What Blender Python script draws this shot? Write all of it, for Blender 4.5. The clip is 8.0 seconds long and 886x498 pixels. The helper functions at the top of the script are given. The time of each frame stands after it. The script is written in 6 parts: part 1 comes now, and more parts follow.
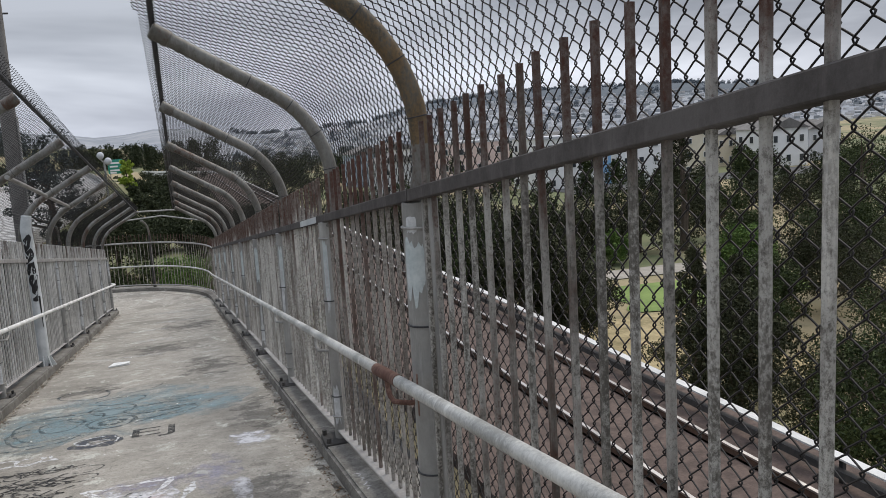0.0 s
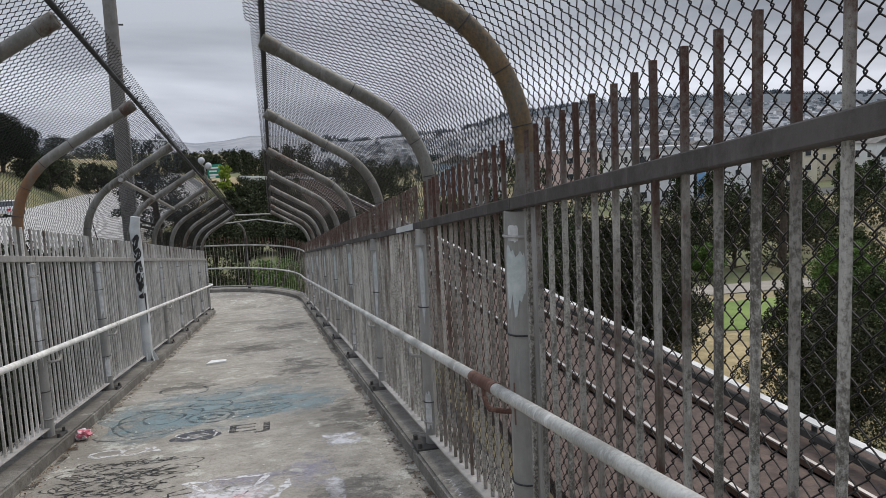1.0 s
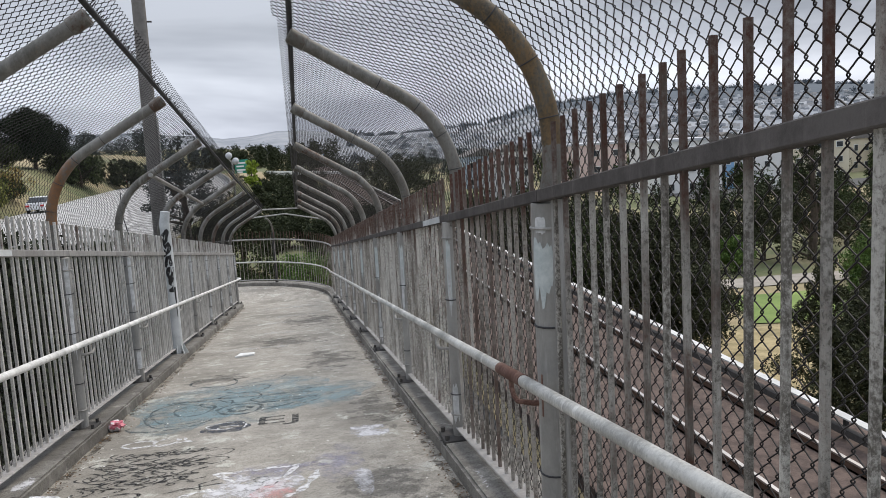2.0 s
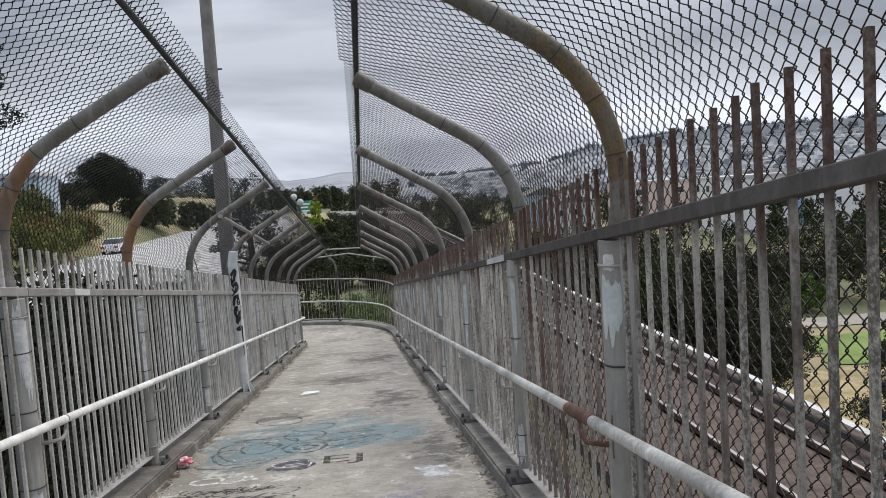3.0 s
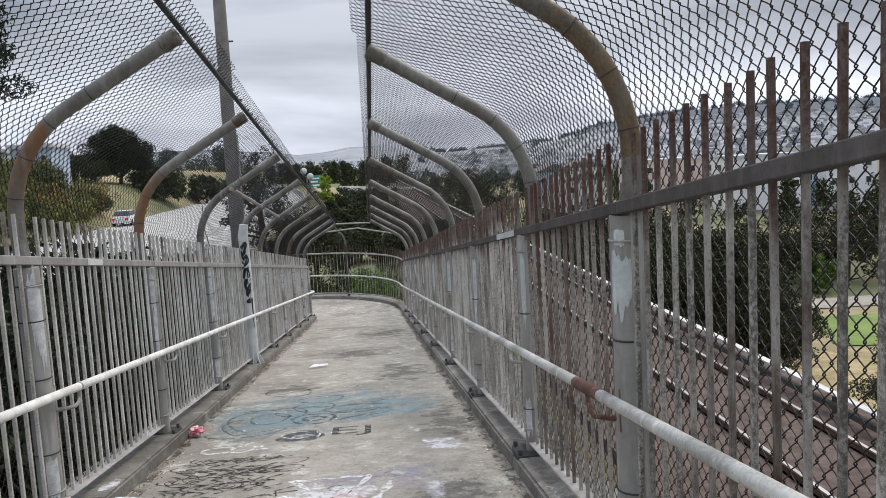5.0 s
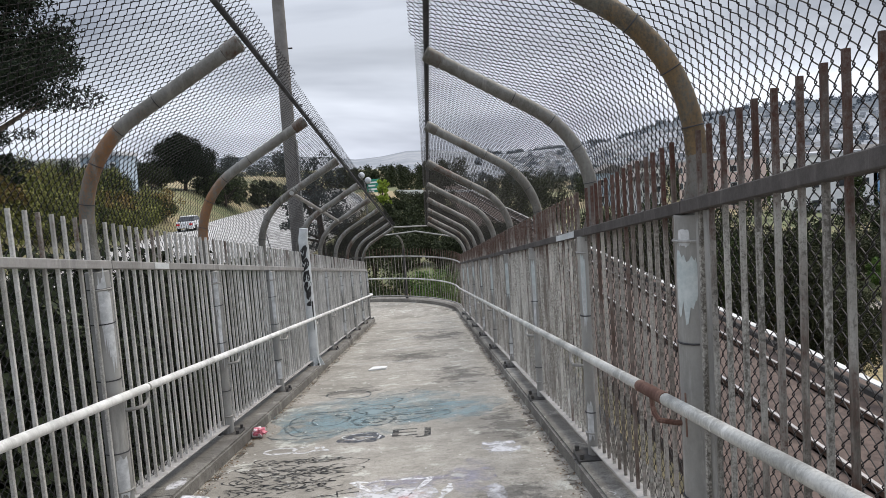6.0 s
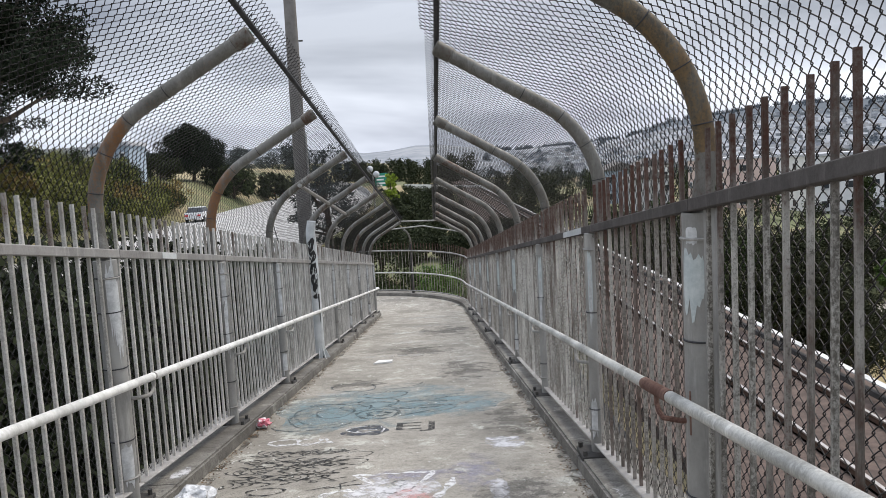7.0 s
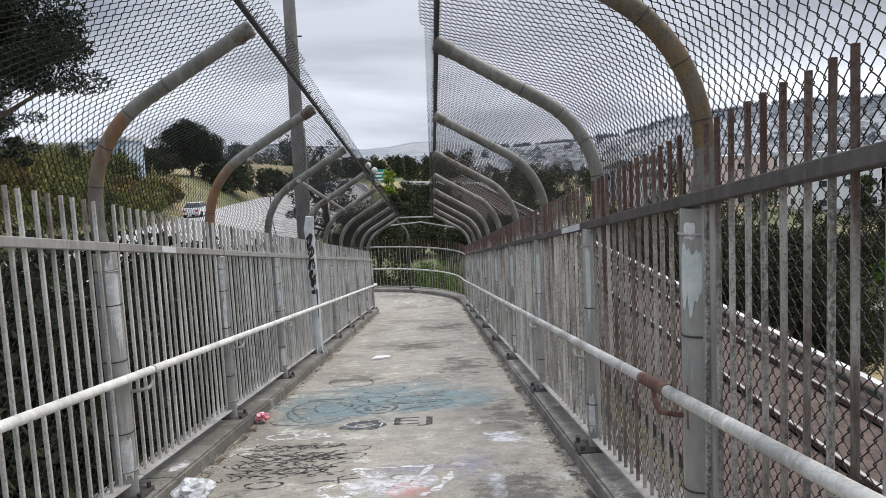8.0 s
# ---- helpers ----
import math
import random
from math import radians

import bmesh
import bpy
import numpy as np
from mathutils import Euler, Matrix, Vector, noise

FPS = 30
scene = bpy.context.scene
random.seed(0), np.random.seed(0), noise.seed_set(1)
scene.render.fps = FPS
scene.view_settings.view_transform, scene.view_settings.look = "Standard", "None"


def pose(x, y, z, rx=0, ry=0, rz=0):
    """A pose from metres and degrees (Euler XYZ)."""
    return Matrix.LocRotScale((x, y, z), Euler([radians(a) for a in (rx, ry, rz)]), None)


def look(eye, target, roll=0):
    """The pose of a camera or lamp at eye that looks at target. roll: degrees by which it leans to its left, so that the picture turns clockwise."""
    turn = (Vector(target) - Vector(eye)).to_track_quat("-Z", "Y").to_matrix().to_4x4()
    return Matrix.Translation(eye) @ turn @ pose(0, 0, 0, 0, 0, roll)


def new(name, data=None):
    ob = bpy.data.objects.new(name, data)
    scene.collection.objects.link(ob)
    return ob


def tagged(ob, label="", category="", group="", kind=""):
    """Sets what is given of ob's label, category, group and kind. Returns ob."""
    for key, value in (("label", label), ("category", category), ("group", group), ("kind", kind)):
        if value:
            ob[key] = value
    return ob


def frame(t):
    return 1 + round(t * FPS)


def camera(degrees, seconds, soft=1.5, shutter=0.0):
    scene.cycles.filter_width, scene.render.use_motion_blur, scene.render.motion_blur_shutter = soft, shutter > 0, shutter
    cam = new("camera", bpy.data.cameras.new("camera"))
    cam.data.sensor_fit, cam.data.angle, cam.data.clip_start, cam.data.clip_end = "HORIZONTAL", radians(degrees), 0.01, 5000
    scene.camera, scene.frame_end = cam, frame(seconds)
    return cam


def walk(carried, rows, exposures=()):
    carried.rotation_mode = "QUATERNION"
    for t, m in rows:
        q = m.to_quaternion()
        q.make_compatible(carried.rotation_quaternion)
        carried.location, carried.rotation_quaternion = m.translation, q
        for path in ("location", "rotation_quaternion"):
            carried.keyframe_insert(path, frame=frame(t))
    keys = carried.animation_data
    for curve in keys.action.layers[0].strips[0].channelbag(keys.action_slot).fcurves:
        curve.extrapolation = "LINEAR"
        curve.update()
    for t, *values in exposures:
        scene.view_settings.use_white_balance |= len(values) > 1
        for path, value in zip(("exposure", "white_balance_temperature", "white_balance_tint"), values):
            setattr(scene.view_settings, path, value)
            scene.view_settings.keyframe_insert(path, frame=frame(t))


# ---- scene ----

# ---------------------------------------------------------------- camera
cam = camera(57.64, 8.0, soft=0.8)
ROWS = [  # seconds, x, y, z, pitch, roll, yaw
    (0.0, 0.131, 0.020, 1.562, -8.408, 3.348, -18.665),
    (0.5, 0.068, 0.037, 1.573, -6.498, 3.237, -14.028),
    (1.0, 0.063, 0.026, 1.563, -7.442, 2.709, -12.395),
    (1.2, 0.062, 0.024, 1.562, -8.000, 2.700, -12.150),
    (2.3, 0.051, 0.008, 1.557, -7.450, 3.350, -9.550),
    (2.5, 0.049, 0.005, 1.556, -6.429, 3.566, -8.625),
    (3.0, 0.030, 0.019, 1.554, -4.752, 3.872, -6.307),
    (3.5, 0.022, 0.005, 1.540, -5.319, 2.713, -5.465),
    (4.0, 0.024, 0.006, 1.539, -6.132, 2.673, -5.620),
    (5.3, 0.018, 0.002, 1.546, -6.420, 3.650, -5.270),
    (5.5, 0.017, 0.001, 1.547, -6.218, 3.842, -4.200),
    (6.0, 0.007, 0.021, 1.538, -5.956, 4.035, -1.591),
    (6.5, 0.012, 0.020, 1.539, -6.061, 3.701, -1.239),
    (7.0, 0.009, 0.020, 1.533, -6.269, 3.168, -0.987),
    (7.5, 0.007, 0.015, 1.532, -6.657, 3.069, -1.037),
    (8.0, 0.000, 0.000, 1.524, -6.507, 2.872, -1.117),
]
walk(cam, [(t, pose(x, y, z, 90 + p, r, w)) for t, x, y, z, p, r, w in ROWS],
     exposures=[(0.0, -0.02), (0.5, -0.06), (1.0, -0.08), (2.5, 0.25), (3.0, 0.15), (3.5, 0.13), (4.0, 0.16), (5.5, 0.28), (8.0, 0.32)])

# ---------------------------------------------------------------- world and sun: a bright overcast sky
SUN_EL, SUN_AZ = radians(52), radians(50)
world = bpy.data.worlds.new("overcast_sky")
scene.world = world
world.use_nodes = True
wt = world.node_tree
wt.nodes.clear()


def wnode(kind, **values):
    n = wt.nodes.new(kind)
    for k, v in values.items():
        n.inputs[k].default_value = v
    return n


sky = wt.nodes.new("ShaderNodeTexSky")
sky.sky_type = "NISHITA"
sky.sun_disc = False
sky.sun_elevation, sky.sun_rotation = SUN_EL, SUN_AZ
sky.air_density, sky.dust_density = 1.0, 3.0
dim = wnode("ShaderNodeBackground", Strength=0.012)
wt.links.new(sky.outputs[0], dim.inputs[0])
tco = wt.nodes.new("ShaderNodeTexCoord")
wmap = wt.nodes.new("ShaderNodeMapping")
wmap.inputs["Scale"].default_value = (1.0, 1.0, 4.5)
wt.links.new(tco.outputs["Generated"], wmap.inputs[0])
cloud = wnode("ShaderNodeTexNoise", Scale=2.1, Detail=5.0, Roughness=0.52, Distortion=0.3)
wt.links.new(wmap.outputs[0], cloud.inputs["Vector"])
ramp = wt.nodes.new("ShaderNodeValToRGB")
ramp.color_ramp.elements[0].position, ramp.color_ramp.elements[0].color = 0.36, (0.345, 0.375, 0.45, 1)
ramp.color_ramp.elements[1].position, ramp.color_ramp.elements[1].color = 0.62, (0.77, 0.815, 0.915, 1)
wt.links.new(cloud.outputs[0], ramp.inputs[0])
# an overcast sky grows brighter towards the zenith
sep = wt.nodes.new("ShaderNodeSeparateXYZ")
wt.links.new(tco.outputs["Generated"], sep.inputs[0])
lift = wt.nodes.new("ShaderNodeValToRGB")
el_ = lift.color_ramp.elements
for k, (p_, v_) in enumerate(((0.0, 0.50), (0.055, 0.44), (0.14, 0.25), (0.42, 0.36), (1.0, 1.07))):
    e_ = el_[k] if k < 2 else el_.new(p_)
    e_.position, e_.color = p_, (v_, v_, v_, 1)
wt.links.new(sep.outputs[2], lift.inputs[0])
gain = wt.nodes.new("ShaderNodeMath")
gain.operation = "MULTIPLY"
gain.inputs[1].default_value = 2.5
wt.links.new(lift.outputs[0], gain.inputs[0])
clouds = wnode("ShaderNodeBackground")
wt.links.new(ramp.outputs[0], clouds.inputs[0])
wt.links.new(gain.outputs[0], clouds.inputs[1])
both = wt.nodes.new("ShaderNodeAddShader")
wt.links.new(dim.outputs[0], both.inputs[0])
wt.links.new(clouds.outputs[0], both.inputs[1])
wout = wt.nodes.new("ShaderNodeOutputWorld")
wt.links.new(both.outputs[0], wout.inputs[0])
sun_data = bpy.data.lights.new("sun", "SUN")
sun_data.energy, sun_data.angle, sun_data.color = 1.6, radians(25), (1.0, 0.89, 0.73)
sun = new("sun", sun_data)
sun.matrix_world = look((0, 0, 40), (-math.sin(SUN_AZ) * 30, -math.cos(SUN_AZ) * 30, 40 - 30 * math.tan(SUN_EL)))


# ---------------------------------------------------------------- materials
def mat(name):
    m = bpy.data.materials.new(name)
    m.use_nodes = True
    t = m.node_tree
    return m, t, t.nodes["Principled BSDF"]


def nd(t, kind, links=(), **values):
    n = t.nodes.new(kind)
    for k, v in values.items():
        n.inputs[k.replace("_", " ")].default_value = v
    for k, s in links:
        t.links.new(s, n.inputs[k])
    return n


def mixed(t, fac, a, b):
    n = t.nodes.new("ShaderNodeMix")
    n.data_type = "RGBA"
    for s, v in ((0, fac), (6, a), (7, b)):
        if isinstance(v, (int, float)):
            n.inputs[s].default_value = v
        elif isinstance(v, tuple):
            n.inputs[s].default_value = (*v, 1)
        else:
            t.links.new(v, n.inputs[s])
    return n.outputs[2]


def calc(t, op, a, b=0.5, c=0.0):
    n = t.nodes.new("ShaderNodeMath")
    n.operation = op
    for i, v in enumerate((a, b, c)):
        if isinstance(v, (int, float)):
            n.inputs[i].default_value = v
        else:
            t.links.new(v, n.inputs[i])
    return n.outputs[0]


def step(t, value, lo, hi):
    n = t.nodes.new("ShaderNodeMapRange")
    n.interpolation_type = "SMOOTHSTEP"
    t.links.new(value, n.inputs[0])
    n.inputs[1].default_value, n.inputs[2].default_value = lo, hi
    return n.outputs[0]


def noise_of(t, scale, detail=4.0, rough=0.6, stretch=None, random_offset=False):
    """Noise in world metres."""
    g = t.nodes.new("ShaderNodeNewGeometry")
    v = g.outputs["Position"]
    if random_offset:
        o = t.nodes.new("ShaderNodeObjectInfo")
        add = t.nodes.new("ShaderNodeVectorMath")
        add.operation = "MULTIPLY_ADD"
        comb = nd(t, "ShaderNodeCombineXYZ")
        for i in range(3):
            t.links.new(o.outputs["Random"], comb.inputs[i])
        t.links.new(comb.outputs[0], add.inputs[0])
        add.inputs[1].default_value = (40, 17, 29)
        t.links.new(v, add.inputs[2])
        v = add.outputs[0]
    if stretch:
        mp = t.nodes.new("ShaderNodeMapping")
        mp.inputs["Scale"].default_value = stretch
        t.links.new(v, mp.inputs[0])
        v = mp.outputs[0]
    n = nd(t, "ShaderNodeTexNoise", [("Vector", v)], Scale=scale, Detail=detail, Roughness=rough)
    return n.outputs[0]


def bump(t, bsdf, height, strength, distance=0.01):
    n = nd(t, "ShaderNodeBump", [("Height", height)], Strength=strength, Distance=distance)
    t.links.new(n.outputs[0], bsdf.inputs["Normal"])


def steel(name, base, dark, rust_lo, rust_hi, by_piece=0.0, rough=0.55, metal=0.25, ends=0.0, gloss=0.3, speck=0.55, vary=0.0, foot=0.0, tone=((0.032, 0.017, 0.012), (0.135, 0.066, 0.038))):
    """Old galvanised or painted steel: grey with stains, chalky streaks and rust in patches; some pieces rustier."""
    m, t, b = mat(name)
    big = noise_of(t, 3.0, 5, 0.65, (1, 1, 0.5), True)
    fine = noise_of(t, 55.0, 4, 0.7)
    streak = noise_of(t, 14.0, 5, 0.7, (1, 1, 0.12), True)
    fleck = noise_of(t, 70.0, 7, 0.82, (1, 1, 0.8), True)
    col = mixed(t, step(t, calc(t, "MULTIPLY_ADD", fleck, speck, calc(t, "SUBTRACT", big, speck / 2)), 0.30, 0.70), dark, base)
    col = mixed(t, calc(t, "MULTIPLY", step(t, streak, 0.52, 0.75), 0.6), col, tuple(min(1, c * 1.55) for c in base))
    o = t.nodes.new("ShaderNodeObjectInfo")
    if vary:
        odd = calc(t, "FRACT", calc(t, "MULTIPLY", o.outputs["Random"], 37.0))
        col = mixed(t, calc(t, "MULTIPLY", odd, vary), col, tuple(c * 0.45 for c in dark))
    thresh = calc(t, "MULTIPLY_ADD", o.outputs["Random"], by_piece, noise_of(t, 4.5, 6, 0.72, (1, 1, 0.35), True))
    if foot:
        low = t.nodes.new("ShaderNodeTexCoord")
        lz = nd(t, "ShaderNodeSeparateXYZ", [(0, low.outputs["Generated"])])
        thresh = calc(t, "SUBTRACT", thresh, calc(t, "MULTIPLY", step(t, lz.outputs[2], 0.30, 0.75), foot))
    if ends:
        gen = t.nodes.new("ShaderNodeTexCoord")
        gz = nd(t, "ShaderNodeSeparateXYZ", [(0, gen.outputs["Generated"])])
        thresh = calc(t, "ADD", thresh, calc(t, "MULTIPLY", step(t, gz.outputs[2], 0.70, 1.0), ends))
    thresh = calc(t, "MULTIPLY_ADD", calc(t, "SUBTRACT", fleck, 0.5), 0.8, thresh)
    fac = step(t, thresh, rust_lo, rust_hi)
    fac = calc(t, "MULTIPLY", fac, calc(t, "MULTIPLY_ADD", fine, 0.9, 0.4))
    rust = mixed(t, fine, *tone)
    t.links.new(mixed(t, calc(t, "MINIMUM", fac, 1.0), col, rust), b.inputs["Base Color"])
    b.inputs["Metallic"].default_value, b.inputs["Specular IOR Level"].default_value = metal, gloss
    t.links.new(calc(t, "MULTIPLY_ADD", fine, 0.35, rough - 0.12), b.inputs["Roughness"])
    bump(t, b, fine, 0.35, 0.004)
    return m


BAR_R = steel("weathered_bar_steel", (0.52, 0.505, 0.465), (0.12, 0.11, 0.095), 0.60, 0.88, 0.22, ends=0.36, speck=1.6, vary=0.3, tone=((0.026, 0.010, 0.007), (0.095, 0.037, 0.022)))
BAR_RUST = steel("rusty_bar_steel", (0.56, 0.53, 0.485), (0.15, 0.13, 0.11), 0.54, 0.92, 0.26, ends=0.42, speck=1.6, vary=0.3, tone=((0.034, 0.013, 0.010), (0.125, 0.047, 0.030)))
BAR_FAR = steel("grey_weathered_bar_steel", (0.69, 0.665, 0.61), (0.24, 0.22, 0.19), 0.72, 1.0, 0.30, ends=0.46, speck=1.7, vary=0.2, tone=((0.030, 0.014, 0.011), (0.12, 0.052, 0.032)))
BAR_L = steel("grey_bar_steel", (0.77, 0.75, 0.71), (0.37, 0.355, 0.32), 0.76, 1.04, 0.24, ends=0.20, speck=1.1, vary=0.24)
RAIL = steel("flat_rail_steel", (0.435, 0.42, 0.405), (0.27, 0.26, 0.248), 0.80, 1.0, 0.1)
# Flat rail steel again, in a much darker colour for the train side.
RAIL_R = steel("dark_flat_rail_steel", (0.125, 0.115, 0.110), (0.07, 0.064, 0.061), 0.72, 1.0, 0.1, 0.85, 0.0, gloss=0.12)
POST = steel("galvanised_post_steel", (0.375, 0.37, 0.35), (0.225, 0.22, 0.207), 0.72, 0.9, 0.10, speck=0.2)
ARCH = steel("stained_arch_pipe", (0.25, 0.247, 0.228), (0.12, 0.112, 0.095), 0.56, 0.76, 0.14, speck=0.8)
ARCH_RUST = steel("rusted_arch_pipe", (0.24, 0.235, 0.215), (0.12, 0.115, 0.10), 0.38, 0.58, 0.0, foot=0.20, tone=((0.11, 0.052, 0.022), (0.38, 0.19, 0.085)))
ARCH_OCHRE = steel("ochre_stained_arch_pipe", (0.175, 0.168, 0.146), (0.08, 0.073, 0.057), 0.42, 0.64, 0.0, foot=0.10, speck=0.9, tone=((0.10, 0.062, 0.030), (0.27, 0.185, 0.095)))
GRIP_L = steel("whitish_handrail_pipe", (0.88, 0.88, 0.85), (0.50, 0.50, 0.48), 0.85, 1.0, 0.1, 0.5, 0.1, speck=0.3)
GRIP = steel("worn_handrail_pipe", (0.66, 0.655, 0.615), (0.33, 0.33, 0.31), 0.82, 1.0, 0.1, 0.5, 0.25, speck=0.8)
RUSTY = steel("rusted_sleeve_steel", (0.26, 0.165, 0.13), (0.09, 0.045, 0.035), 0.42, 0.66, 0.0, 0.8, 0.1, speck=1.4, tone=((0.042, 0.017, 0.013), (0.13, 0.058, 0.040)))
WIRE = steel("dark_fence_wire", (0.042, 0.039, 0.038), (0.022, 0.020, 0.019), 0.66, 0.9, 0.0, 0.6, 0.3)
TIE = steel("dark_edge_pipe", (0.075, 0.075, 0.08), (0.04, 0.04, 0.042), 0.75, 1.0, 0.0, 0.6, 0.3)


def plain(name, a, b_col, scale=6.0, rough=0.8, relief=0.2, metal=0.0, lo=0.3, hi=0.7, fine_scale=60.0, by_object=0.0):
    m, t, b = mat(name)
    n1 = noise_of(t, scale, 6, 0.65)
    n2 = noise_of(t, fine_scale, 3, 0.7)
    f = calc(t, "MULTIPLY_ADD", n2, 0.35, calc(t, "SUBTRACT", n1, 0.17))
    col = mixed(t, step(t, f, lo, hi), a, b_col)
    if by_object:
        o = t.nodes.new("ShaderNodeObjectInfo")
        hsv = nd(t, "ShaderNodeHueSaturation", [("Color", col), ("Value", calc(t, "MULTIPLY_ADD", o.outputs["Random"], by_object, 1 - by_object / 2))])
        col = hsv.outputs[0]
    t.links.new(col, b.inputs["Base Color"])
    b.inputs["Roughness"].default_value, b.inputs["Metallic"].default_value = rough, metal
    bump(t, b, f, relief, 0.02)
    return m


def concrete(name, a, b_col, stain, relief=0.3):
    """Worn concrete: broad blotches, dark stains, scuffs and fine grit."""
    m, t, b = mat(name)
    broad = noise_of(t, 0.9, 6, 0.6)
    mid = noise_of(t, 4.5, 7, 0.68)
    grit = noise_of(t, 90.0, 3, 0.75)
    scuff = noise_of(t, 2.6, 9, 0.74, (1.0, 0.75, 1))
    spot = noise_of(t, 17.0, 5, 0.7)
    col = mixed(t, step(t, mid, 0.3, 0.72), a, b_col)
    col = mixed(t, calc(t, "MULTIPLY", step(t, broad, 0.46, 0.66), 0.75), col, stain)
    col = mixed(t, calc(t, "MULTIPLY", step(t, scuff, 0.55, 0.63), 0.75), col, tuple(min(0.6, c * 1.5) for c in b_col))
    col = mixed(t, calc(t, "MULTIPLY", step(t, spot, 0.54, 0.66), 0.55), col, tuple(c * 0.6 for c in stain))
    col = mixed(t, calc(t, "MULTIPLY", step(t, grit, 0.48, 0.62), 0.6), col, tuple(c * 0.45 for c in stain))
    t.links.new(col, b.inputs["Base Color"])
    b.inputs["Roughness"].default_value = 0.82
    bump(t, b, calc(t, "MULTIPLY_ADD", grit, 0.5, mid), relief, 0.008)
    return m


INK = plain("black_marker_paint", (0.012, 0.012, 0.013), (0.025, 0.025, 0.025), 9, 0.5, 0.0)
PALE = plain("pale_post_paint", (0.46, 0.485, 0.485), (0.66, 0.68, 0.68), 4.0, 0.6, 0.15)
DECK = concrete("worn_deck_concrete", (0.282, 0.262, 0.222), (0.435, 0.405, 0.355), (0.196, 0.180, 0.150))
KERB = concrete("kerb_concrete", (0.155, 0.146, 0.13), (0.265, 0.255, 0.23), (0.085, 0.077, 0.067))
ROADWAY = concrete("freeway_concrete", (0.44, 0.435, 0.42), (0.50, 0.495, 0.48), (0.36, 0.355, 0.34), 0.1)
BALLAST = plain("brown_ballast", (0.055, 0.038, 0.031), (0.12, 0.085, 0.069), 3.0, 0.95, 0.8, fine_scale=25)
RAILHEAD = plain("polished_rail_steel", (0.36, 0.35, 0.34), (0.5, 0.49, 0.48), 2.0, 0.4, 0.05, 1.0)
RAILSIDE = plain("rusty_rail_steel", (0.06, 0.035, 0.025), (0.12, 0.07, 0.045), 6.0, 0.85, 0.2)
COVER = plain("white_cover_board", (0.40, 0.40, 0.385), (0.58, 0.58, 0.56), 1.2, 0.7, 0.1)
DARKSTEEL = plain("dark_bracket_steel", (0.03, 0.03, 0.03), (0.06, 0.055, 0.05), 8.0, 0.8, 0.2)
POLE = plain("grey_utility_pole", (0.13, 0.12, 0.11), (0.20, 0.19, 0.18), 3.0, 0.8, 0.3)
BARK = plain("bark", (0.05, 0.038, 0.028), (0.11, 0.085, 0.065), 5.0, 0.95, 0.8)


def leafy(name, dark, light, scale=0.8):
    m, t, b = mat(name)
    g = t.nodes.new("ShaderNodeNewGeometry")
    n = noise_of(t, scale, 4, 0.6)
    f = calc(t, "MULTIPLY_ADD", g.outputs["Random Per Island"], 0.55, calc(t, "MULTIPLY", n, 0.75))
    t.links.new(mixed(t, step(t, f, 0.3, 0.95), dark, light), b.inputs["Base Color"])
    b.inputs["Roughness"].default_value = 0.75
    b.inputs["Specular IOR Level"].default_value = 0.12
    return m


LEAF_DARK = leafy("dark_conifer_foliage", (0.013, 0.018, 0.009), (0.046, 0.056, 0.027))
LEAF_PINE = leafy("black_green_pine_needles", (0.006, 0.010, 0.006), (0.022, 0.032, 0.017))
LEAF_RIGHT = leafy("grey_green_foliage", (0.013, 0.016, 0.008), (0.056, 0.060, 0.030))
LEAF_MID = leafy("green_foliage", (0.014, 0.023, 0.009), (0.062, 0.080, 0.030))
LEAF_BRIGHT = leafy("bright_green_foliage", (0.032, 0.068, 0.018), (0.14, 0.21, 0.055))
LEAF_YELLOW = leafy("yellow_green_foliage", (0.10, 0.17, 0.02), (0.32, 0.40, 0.06))
LEAF_OLIVE = leafy("olive_scrub_foliage", (0.06, 0.072, 0.020), (0.23, 0.23, 0.075), 0.25)
# Grey-green leaves; on the distant belts their blue cast paints in haze.
LEAF_DIM = leafy("blue_green_haze_tint_foliage", (0.035, 0.045, 0.045), (0.085, 0.10, 0.095))
# Foliage paled to blue-grey so the farthest trees seem hazy.
LEAF_HAZE_TINT = leafy("haze_tinted_far_foliage", (0.10, 0.12, 0.14), (0.16, 0.18, 0.20))
LEAF_RUST = leafy("ochre_scrub_foliage", (0.12, 0.09, 0.035), (0.28, 0.20, 0.08), 0.3)


def ground_material():
    m, t, b = mat("dry_grass_ground")
    n = noise_of(t, 0.035, 6, 0.6)
    n2 = noise_of(t, 0.6, 6, 0.7)
    col = mixed(t, step(t, n, 0.40, 0.58), (0.30, 0.245, 0.14), (0.10, 0.12, 0.05))
    col = mixed(t, calc(t, "MULTIPLY", step(t, n2, 0.4, 0.7), 0.6), col, (0.16, 0.14, 0.075))
    t.links.new(col, b.inputs["Base Color"])
    b.inputs["Roughness"].default_value = 0.95
    bump(t, b, n2, 0.6, 0.2)
    return m


GROUND = ground_material()
LAWN = plain("lawn_grass", (0.11, 0.17, 0.04), (0.19, 0.26, 0.07), 0.4, 0.95, 0.4, fine_scale=6)
DRYGRASS = plain("straw_coloured_grass", (0.20, 0.165, 0.08), (0.42, 0.34, 0.19), 0.8, 0.95, 0.4, fine_scale=5)
PATH = plain("pale_gravel_path", (0.24, 0.22, 0.185), (0.33, 0.30, 0.26), 0.7, 0.95, 0.3, fine_scale=8)
ASPHALT = plain("asphalt", (0.045, 0.045, 0.047), (0.075, 0.075, 0.075), 0.8, 0.9, 0.2)


